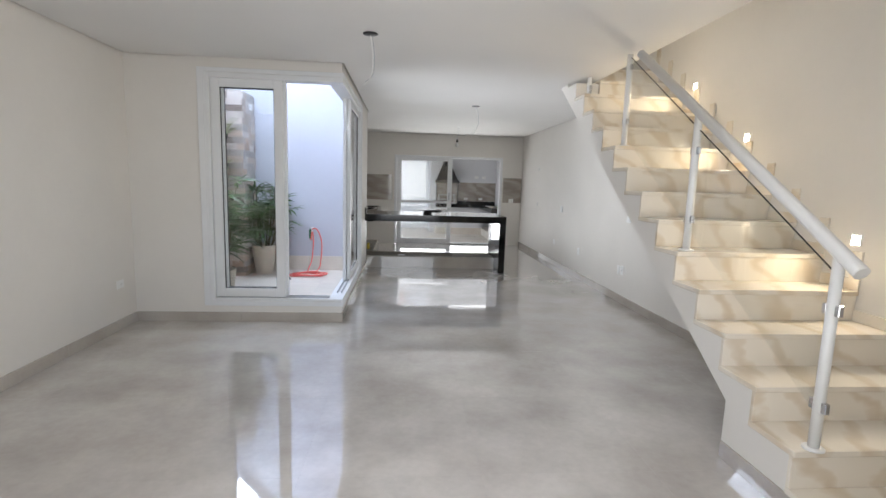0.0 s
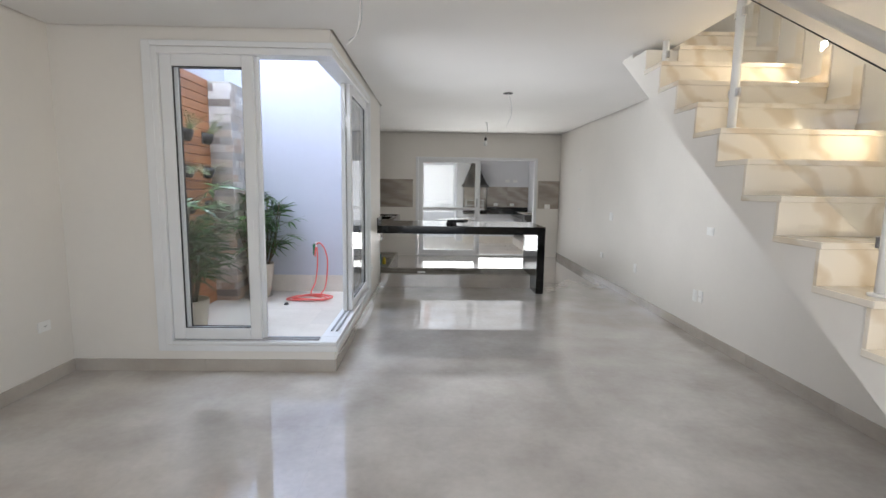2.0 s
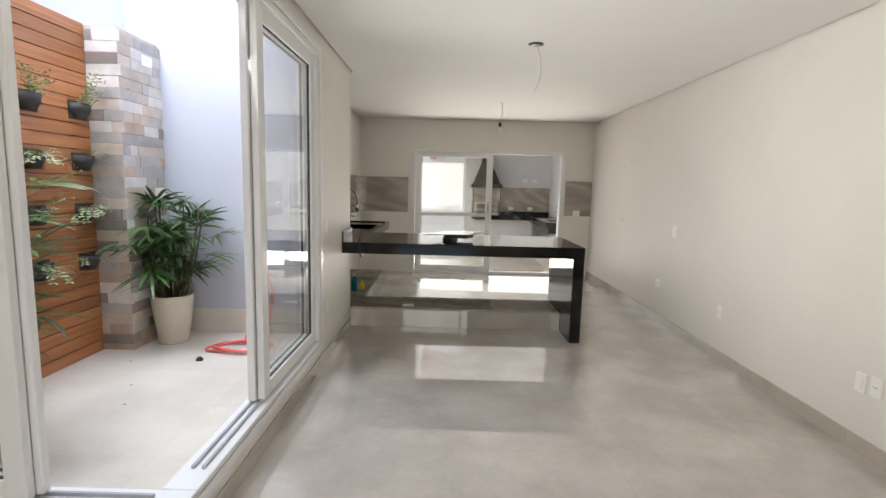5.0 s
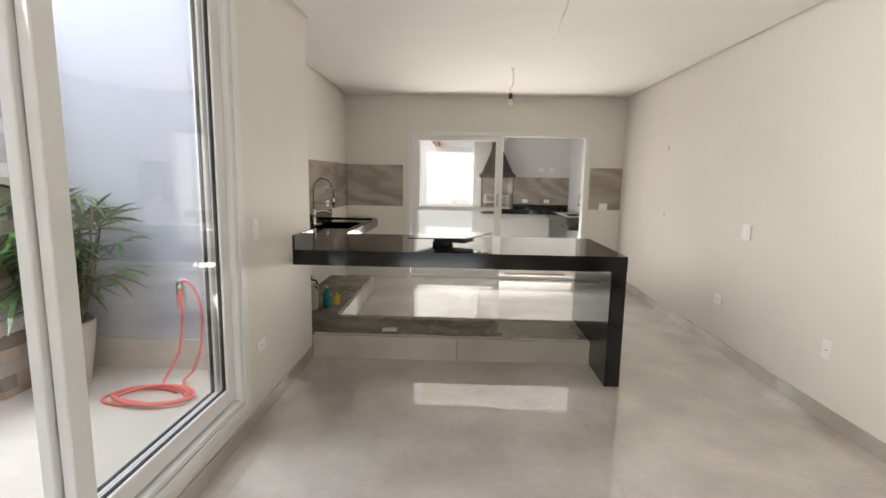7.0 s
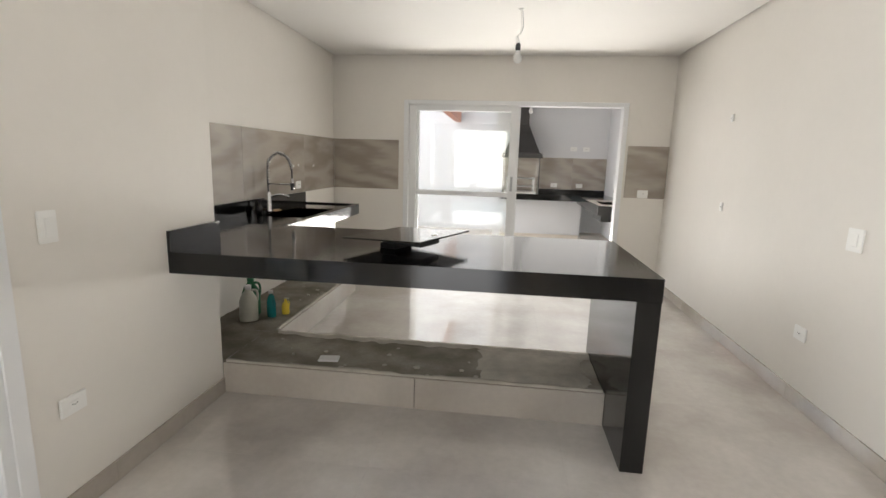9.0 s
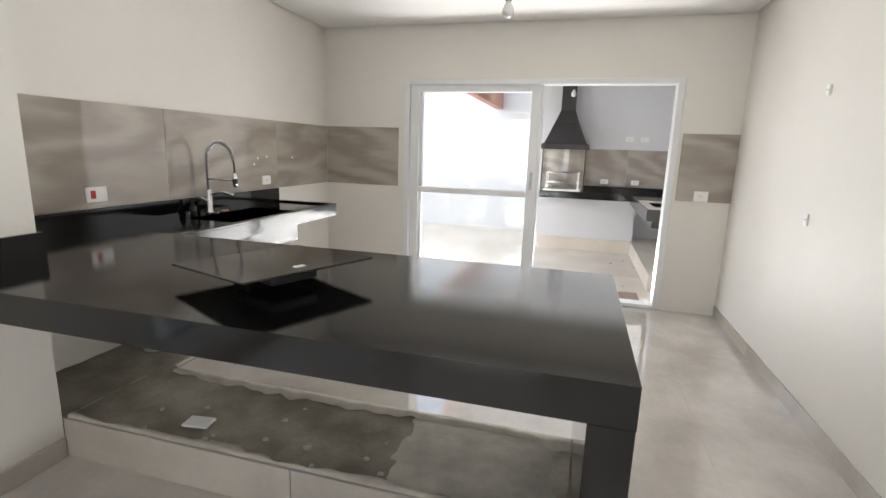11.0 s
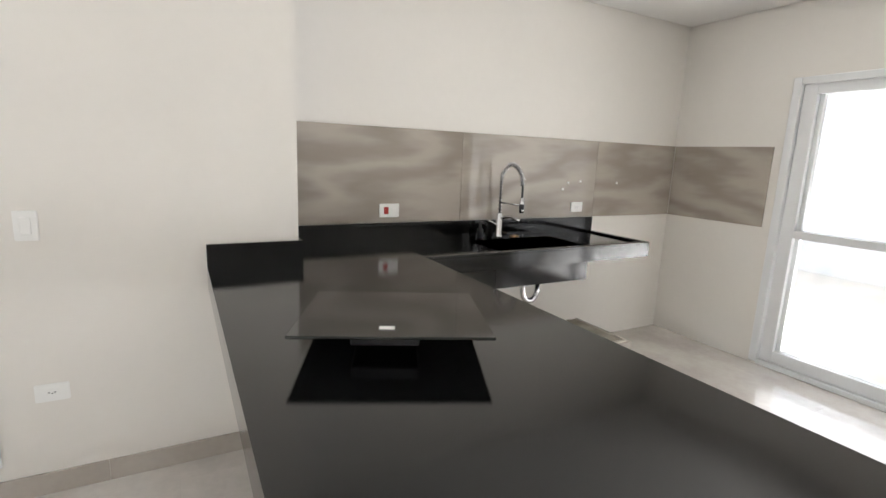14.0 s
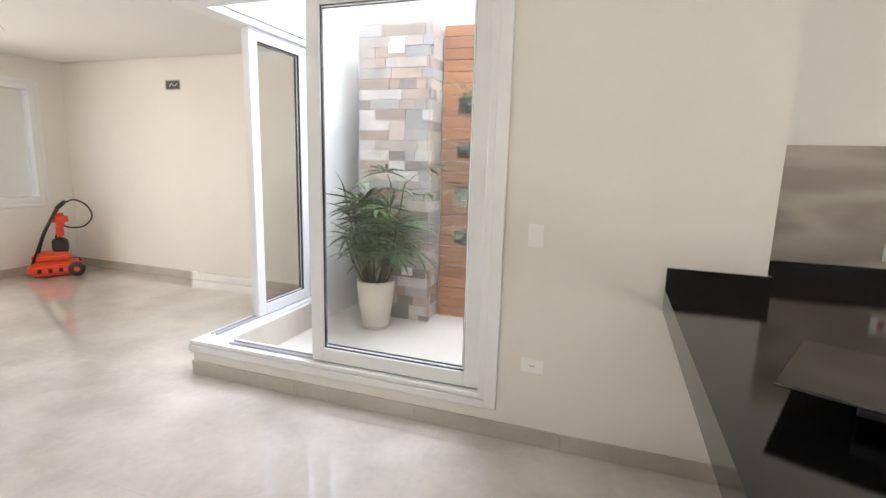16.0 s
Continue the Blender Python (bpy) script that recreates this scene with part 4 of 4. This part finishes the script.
def potted_palm(at, seed, height, label, pot_h=0.43, r=0.172):
    random.seed(seed)
    p = thing("potted_palm", at, label, "potted plant", "palms in the courtyard")
    pot = part("pot", lathe([(r * 0.66, 0), (r * 0.70, 0.012), (r * 0.86, pot_h * 0.45), (r * 0.98, pot_h * 0.85), (r, pot_h - 0.02), (r * 0.99, pot_h), (r * 0.9, pot_h), (r * 0.88, pot_h - 0.05)], 36), POT, p, "tall rounded cream plastic pot")
    part("saucer", lathe([(r * 0.8, -0.0), (r * 0.86, 0.012), (r * 0.8, 0.016)], 32), POT, pot)
    part("soil", lathe([(r * 0.87, pot_h - 0.055), (r * 0.5, pot_h - 0.045)], 24), SOIL, p)
    stems, crown = bmesh.new(), bmesh.new()
    for i in range(20):
        a, rr = random.uniform(0, 6.28), random.uniform(0.02, r * 0.6)
        b = Vector((rr * math.cos(a), rr * math.sin(a), pot_h - 0.05))
        lean = random.uniform(0.03, 0.24)
        h = random.uniform(0.30, 1.0) * (height - pot_h - 0.15)
        top = b + Vector((lean * math.cos(a), lean * math.sin(a), h))
        mid = b.lerp(top, 0.5) + Vector((0.02 * math.cos(a), 0.02 * math.sin(a), 0))
        tube([b, mid, top], 0.011, 7, stems, 0.6)
        for k in range(5):
            u = random.uniform(0.4, 1.0)
            s = b.lerp(top, u)
            aa = random.uniform(0, 6.28)
            el = random.uniform(0.1, 1.1)
            d = Vector((math.cos(aa) * math.cos(el), math.sin(aa) * math.cos(el), math.sin(el)))
            ln = random.uniform(0.09, 0.24)
            e = s + d * ln
            tube([s, s.lerp(e, 0.5) + Vector((0, 0, 0.012)), e], 0.0035, 5, stems, 0.6)
            size = random.uniform(0.25, 0.38)
            tip = p.location + e + d * size
            d.z += random.uniform(-0.5, 0.15)
            # keep the fronds clear of the courtyard's walls and glass
            if YC + T + 0.2 < tip.y < YB - 0.02 and tip.x > XW + 0.1:
                fan_leaf(crown, e, d, size)
    part("trunk", stems, STALK, p)
    part("crown", crown, LEAF, p, "glossy dark green fan leaves")


ZC = -0.03
potted_palm((-2.09, 5.27, ZC), 11, 1.56, "large lady palm in a cream pot beside the stone pillar")
potted_palm((-2.17, 7.32, ZC), 23, 1.52, "lady palm in a cream pot in the courtyard corner", 0.44, 0.178)

tap = thing("garden_tap", (-1.48, YB, 0.64), "small green and white garden tap on the courtyard wall", "tap")
part("pipe", tube([(0, 0, 0), (0, -0.07, 0), (0, -0.10, -0.03)], 0.011, 10), PLASTIC, tap)
part("handle", boxes((-0.025, 0.025, -0.07, -0.055, 0.012, 0.03), bevel=0.004), PLASTIC, tap)
part("hook", boxes((-0.06, -0.03, -0.05, -0.001, -0.16, 0.0), bevel=0.01), GREEN, tap, "green plastic hose hook")
hs = thing("garden_hose", (-1.47, YB, ZC), "coral pink garden hose hanging and coiled on tiles", "hose")
pts = [(0, -0.10, 0.63), (0.01, -0.11, 0.45), (-0.01, -0.15, 0.18), (-0.04, -0.30, 0.025)]
for i in range(40):
    a = 0.9 + i * 2 * math.pi / 10
    rr = 0.20 + 0.05 * math.sin(i * 0.7)
    pts.append((-0.02 + rr * 1.15 * math.cos(a) + 0.03 * math.sin(i), -0.52 + rr * 0.62 * math.sin(a), 0.014 + 0.0085 * (i // 10) + 0.006 * math.sin(i * 1.3)))
pts += [(0.10, -0.30, 0.03), (0.12, -0.20, 0.08), (0.13, -0.12, 0.20), (0.14, -0.09, 0.42), (0.11, -0.08, 0.58), (0.05, -0.09, 0.68), (-0.01, -0.08, 0.66), (-0.03, -0.09, 0.50)]
part("tube", tube(curve_points(pts, 6), 0.0095, 8), HOSE, hs)
dr = thing("floor_drain", (-1.69, 6.83, ZC), "small dark floor drain knob on the tiles", "drain")
part("knob", lathe([(0.03, 0), (0.028, 0.012), (0.012, 0.03)], 14), BLACK, dr)

# ---- pressure washer in the living room ----
pw = thing("pressure_washer", (-2.14, 0.93, ZF), "orange-red electric pressure washer with a black hose", "pressure washer", rz=148)
bm = boxes((-0.27, 0.27, -0.17, 0.17, 0.02, 0.17), (-0.22, 0.16, -0.13, 0.13, 0.16, 0.29), bevel=0.045, seg=3)
part("body", bm, ORANGE, pw)
part("pump_cover", lathe([(0.07, 0), (0.085, 0.05), (0.08, 0.15), (0.04, 0.18)], 20), BLACK, pw, at=pose(0.06, 0, 0.27))
for x in (-0.18, -0.08, 0.02):
    part("vent_slot", boxes((x, x + 0.04, -0.172, -0.168, 0.06, 0.11)), BLACK, pw)
for y in (-0.18, 0.18):
    wl = part("wheel", lathe([(0.03, -0.022), (0.075, -0.022), (0.085, 0), (0.075, 0.022), (0.03, 0.022)], 22), BLACK, pw, at=pose(0.19, y, 0.085, 90, 0, 0))
    part("hub", lathe([(0.03, -0.026), (0.03, 0.026)], 14), ORANGE, wl)
for y in (-0.07, 0.07):
    part("handle_bar", tube(curve_points([(-0.16, y, 0.24), (-0.10, y, 0.45), (0.0, y * 0.9, 0.68), (0.10, y * 0.6, 0.84)], 5), 0.014, 10), BLACK, pw)
part("grip", tube(curve_points([(0.06, -0.06, 0.80), (0.13, -0.03, 0.87), (0.13, 0.03, 0.87), (0.06, 0.06, 0.80)], 5), 0.022, 10), BLACK, pw)
part("head", boxes((0.0, 0.16, -0.07, 0.07, 0.60, 0.75), bevel=0.04, seg=3), ORANGE, pw)
part("neck", boxes((0.03, 0.11, -0.045, 0.045, 0.46, 0.61), bevel=0.02, seg=2), ORANGE, pw)
part("lance", tube([(-0.22, -0.10, 0.16), (-0.08, -0.12, 0.55), (0.06, -0.12, 0.82)], 0.012, 10), BLACK, pw)
part("hose", tube(curve_points([(0.13, 0.02, 0.86), (0.24, 0.05, 0.90), (0.36, 0.07, 0.82), (0.40, 0.07, 0.68), (0.31, 0.06, 0.57), (0.18, 0.05, 0.56), (0.08, 0.08, 0.58), (0.02, 0.1, 0.4), (0.06, 0.12, 0.25)], 7), 0.010, 8), BLACK, pw, "looped black hose")

# ---- terrace ----
structure("wall_terrace_east", boxes((XE, XE + T, YN + T, 14.65, -0.16, 2.75)), OUTW, "white terrace wall", "wall")
structure("wall_terrace_north", boxes((0.75, XE, 14.5, 14.65, -0.16, 2.75)), OUTW, "pale grey-white wall behind the barbecue", "wall")
structure("wall_terrace_side", boxes((0.75, 0.9, 14.65, 15.7, -0.16, 3.2)), OUTW, "white side wall of the terrace", "wall")
structure("wall_terrace_far", boxes((-3.4, 0.9, 15.7, 15.85, -0.16, 3.4)), OUTW, "white far garden wall", "wall")
structure("wall_terrace_west", boxes((-3.4, -3.25, YN + T, 15.7, -0.16, 3.4)), OUTW, "white boundary wall of the terrace", "wall")
structure("wall_terrace_south", boxes((-3.4, XK - T, YN, YN + T, -0.16, 3.4)), OUTW, "white wall beside the kitchen", "wall")
structure("terrace_roof", boxes((0.005, XE + T, YN + T, 14.65, 2.62, 2.76)), OUTW, "white roof slab over the barbecue", "roof")
structure("roof_beam", boxes((-0.115, 0.0, YN + T, 15.7, 2.14, 2.62)), TERRA, "terracotta painted roof beam over the terrace", "beam")

bq = thing("barbecue_counter", (0, 0, 0), "black granite barbecue counter on a white plinth", "counter")
part("worktop", boxes((0.90, 2.20, 13.91, 14.498, 0.73, 0.83), bevel=0.002, seg=1), GRANITE, bq)
part("worktop", boxes((2.2005, XE - 0.002, 13.10, 14.498, 0.73, 0.83)), GRANITE, bq)
part("worktop", boxes((2.2005, 2.30, 12.03, 13.0995, 0.73, 0.83), (2.60, XE - 0.002, 12.03, 13.0995, 0.73, 0.83), (2.30, 2.60, 12.03, 12.3, 0.73, 0.83), (2.30, 2.60, 12.9, 13.0995, 0.73, 0.83)), CREAM, bq, "pale stone top with a basin")
part("worktop_edge", boxes((2.19, 2.2, 12.02, 13.905, 0.70, 0.829), (2.2, XE - 0.002, 12.018, 12.0295, 0.70, 0.829)), GRANITE, bq)
part("basin", boxes((2.29, 2.30, 12.3, 12.9, 0.6, 0.82), (2.60, 2.61, 12.3, 12.9, 0.6, 0.82), (2.30, 2.60, 12.29, 12.30, 0.6, 0.82), (2.30, 2.60, 12.9, 12.91, 0.6, 0.82), (2.29, 2.61, 12.29, 12.91, 0.59, 0.60)), GRANITE, bq)
part("front_panel", boxes((0.93, 2.30, 14.12, 14.16, 0.12, 0.7295)), OUTW, bq, "white painted panel")
part("plinth", boxes((0.91, 2.2745, 14.07, 14.498, ZT, 0.12)), CREAM, bq)
part("plinth", boxes((2.275, XE - 0.002, 12.0, 14.498, ZT, 0.12)), CREAM, bq)
part("upstand", boxes((1.52, XE - 0.002, 14.478, 14.498, 0.8305, 0.90)), GRANITE, bq)
tb = thing("terrace_backsplash", (0, 0, 0), "taupe porcelain slab behind the barbecue counter", "backsplash")
tb["kind"] = "structure"
for a, b in ((0.91, 1.53), (1.532, 2.15), (2.152, XE - 0.002)):
    part("slab", boxes((a, b, 14.488, 14.4995, 0.902, 1.46)), SLAB, tb)
hood = thing("barbecue_hood", (1.22, 14.20, 0), "black painted steel barbecue hood with a flue", "hood")
bm = bmesh.new()
lv = [(0.345, -0.29, 0.27, 1.45), (0.345, -0.29, 0.27, 1.51), (0.30, -0.25, 0.27, 1.53), (0.17, -0.02, 0.26, 1.85), (0.105, 0.07, 0.25, 2.02), (0.105, 0.07, 0.25, 2.62)]
rg = [[bm.verts.new(q) for q in ((-w, a, z), (w, a, z), (w, b, z), (-w, b, z))] for w, a, b, z in lv]
for a, b in zip(rg, rg[1:]):
    for k in range(4):
        bm.faces.new((a[k], a[(k + 1) % 4], b[(k + 1) % 4], b[k]))
bm.faces.new(rg[-1])
part("canopy", bm, HOODM, hood)
part("rim", boxes((-0.352, 0.352, -0.297, -0.285, 1.44, 1.475)), HOODM, hood)
gr = thing("barbecue_grill", (1.22, 14.20, 0.83), "stainless barbecue grill under the hood with glass sides", "grill")
part("back_slab", boxes((-0.31, 0.31, 0.25, 0.28, 0.0, 0.62)), SLAB, gr)
for x in (-0.31, 0.302):
    pn = part("glass_side", boxes((x, x + 0.008, -0.27, 0.25, 0.0, 0.61)), GLASS, gr)
    pn.visible_shadow = False
    part("corner_trim", boxes((x - 0.004, x + 0.012, -0.285, -0.27, 0.0, 0.61)), HOODM, gr)
part("tray", boxes((-0.27, 0.27, -0.25, 0.2, 0.0, 0.03), bevel=0.004, seg=1), STEEL, gr)
for x in (-0.24, 0.22):
    part("upright", boxes((x, x + 0.02, -0.24, -0.22, 0.03, 0.28)), STEEL, gr)
    part("upright", boxes((x, x + 0.02, 0.14, 0.16, 0.03, 0.28)), STEEL, gr)
for z in (0.12, 0.26):
    for y in (-0.23, -0.14, -0.05, 0.04, 0.15):
        part("skewer_bar", tube([(-0.25, y, z), (0.25, y, z)], 0.006, 6), STEEL, gr)
spring_faucet((2.66, 12.6, 0.83), 180, 0.75, "black and chrome sink faucet on the terrace counter")
for x, z in ((2.15, 1.62), (2.37, 1.62)):
    plate("wall_socket", (x, 14.5, z), 0, 0.115, 0.075, "socket", "white socket plate on the terrace wall")
for x, z in ((1.84, 0.97), (2.29, 0.97)):
    plate("wall_socket", (x, 14.4875, z), 0, 0.115, 0.075, "socket", "white socket plate on the terrace backsplash")
ceiling_wire((1.30, 13.4, 2.62), [(0, 0, -0.01), (0.015, 0.0, -0.10), (0.02, 0, -0.22), (-0.01, 0, -0.30), (0, 0, -0.36)], (0, 0, -0.35), "bulb on a bare wire over the terrace")
mt = thing("door_mat", (1.22, 11.345, ZT), "brown coir door mat outside the terrace door", "mat")
part("mat", boxes((0, 0.94, 0, 0.50, 0.0, 0.016), bevel=0.006), MAT, mt)
for x, y in ((-1.9, 6.3), (-2.2, 6.75), (-1.2, 7.25), (-1.75, 6.0)):
    lf = thing("fallen_leaf", (x, y, ZC + 0.001), "tiny dry leaf on the courtyard tiles", "leaf", "fallen leaves", x * 90)
    bm = bmesh.new()
    bm.faces.new([bm.verts.new(q) for q in ((0, 0, 0), (0.012, -0.007, 0.004), (0.03, 0, 0.006), (0.012, 0.007, 0.004))])
    bmesh.ops.solidify(bm, geom=bm.faces[:], thickness=0.0015)
    part("blade", bm, STALK, lf)
random.seed(5)
for i in range(9):
    lf = thing("fallen_leaf", (random.uniform(1.9, 2.25), random.uniform(11.6, 13.7), ZT + 0.001), "dry brown leaf on the terrace tiles", "leaf", "fallen leaves", random.uniform(0, 360))
    bm = bmesh.new()
    vv = [bm.verts.new(q) for q in ((0, 0, 0), (0.02, -0.012, 0.006), (0.05, 0, 0.01), (0.02, 0.012, 0.006))]
    bm.faces.new(vv)
    bmesh.ops.solidify(bm, geom=bm.faces[:], thickness=0.0015)
    part("blade", bm, STALK, lf)

# ---- baseboards ----


def baseboard(runs, name="baseboard"):
    b = thing(name, (0, 0, 0), "polished taupe porcelain baseboard", "baseboard")
    b["kind"] = "structure"
    for x0, x1, y0, y1, *tall in runs:
        top = tall[0] if tall else 0.08
        along_x = (x1 - x0) > (y1 - y0)
        ln = (x1 - x0) if along_x else (y1 - y0)
        n = max(1, round(ln / 0.9))
        for i in range(n):
            a, e = i * ln / n + 0.0008, (i + 1) * ln / n - 0.0008
            r = (x0 + a, x0 + e, y0, y1, ZF, top) if along_x else (x0, x1, y0 + a, y0 + e, ZF, top)
            part("tile", boxes(r, bevel=0.0012, seg=1), BASE, b)


bt = 0.011
baseboard([(XW, XW + bt, YF, YC - bt), (XW, XC + bt, YC - bt, YC - 0.0005), (XC + 0.0005, XC + bt, YC, YK - 0.003), (XE - bt, XE - 0.0005, 2.09, YN - bt), (XS - 0.012, XS - 0.001, 1.36, 2.07), (XW, -0.87, YF + 0.0005, YF + bt)])
cbd = thing("courtyard_baseboard", (0, 0, 0), "cream tile baseboard round the courtyard", "baseboard")
cbd["kind"] = "structure"
for i in range(2):
    part("tile", boxes((PX + 0.02 + i * 0.78, PX + 0.795 + i * 0.78, YB - 0.012, YB - 0.0005, ZC, 0.20), bevel=0.0015, seg=1), CREAM, cbd)

# ---- floors ----


def tiled(name, rects, size, z, material, label, thick=0.01, ox=0.0, oy=0.0):
    """Square tiles with fine joints, cut to the given rectangles."""
    f = thing(name, (0, 0, 0), label, "floor")
    f["kind"] = "structure"
    bm = bmesh.new()
    for x0, x1, y0, y1 in rects:
        box(bm, x0, x1, y0, y1, z - 0.16, z - 0.0008)
    part("grout_bed", bm, GROUT, f)
    cache, j = {}, 0.00015
    for x0, x1, y0, y1 in rects:
        i0, i1 = math.floor((x0 - ox) / size), math.ceil((x1 - ox) / size)
        k0, k1 = math.floor((y0 - oy) / size), math.ceil((y1 - oy) / size)
        for i in range(i0, i1):
            for k in range(k0, k1):
                a, b = max(x0, ox + i * size), min(x1, ox + (i + 1) * size)
                c, d = max(y0, oy + k * size), min(y1, oy + (k + 1) * size)
                if b - a < 0.01 or d - c < 0.01:
                    continue
                key = (round(b - a, 3), round(d - c, 3))
                if key not in cache:
                    cache[key] = mesh_of("tile", boxes((j, key[0] - j, j, key[1] - j, -thick, 0), bevel=0.0002, seg=1), material)
                ob = new("tile", cache[key])
                ob.parent = f
                ob.matrix_basis = pose(a, c, z)


tiled("floor", [(XW, XE, YF - 0.2, YC), (XC, XE, YC, YK), (XK, XE, YK, YN)], 0.9, ZF, FLOOR, "polished grey porcelain floor tiles", ox=0.38, oy=0.14)
tiled("courtyard_floor", [(XW, XC - T, YC + T, YB)], 0.6, ZC, CREAM, "cream porcelain courtyard floor tiles")
tiled("terrace_floor", [(-3.25, XE, YN + T, 14.5), (-3.25, 0.75, 14.5, 15.7)], 0.9, ZT, CREAM, "cream porcelain terrace floor tiles")
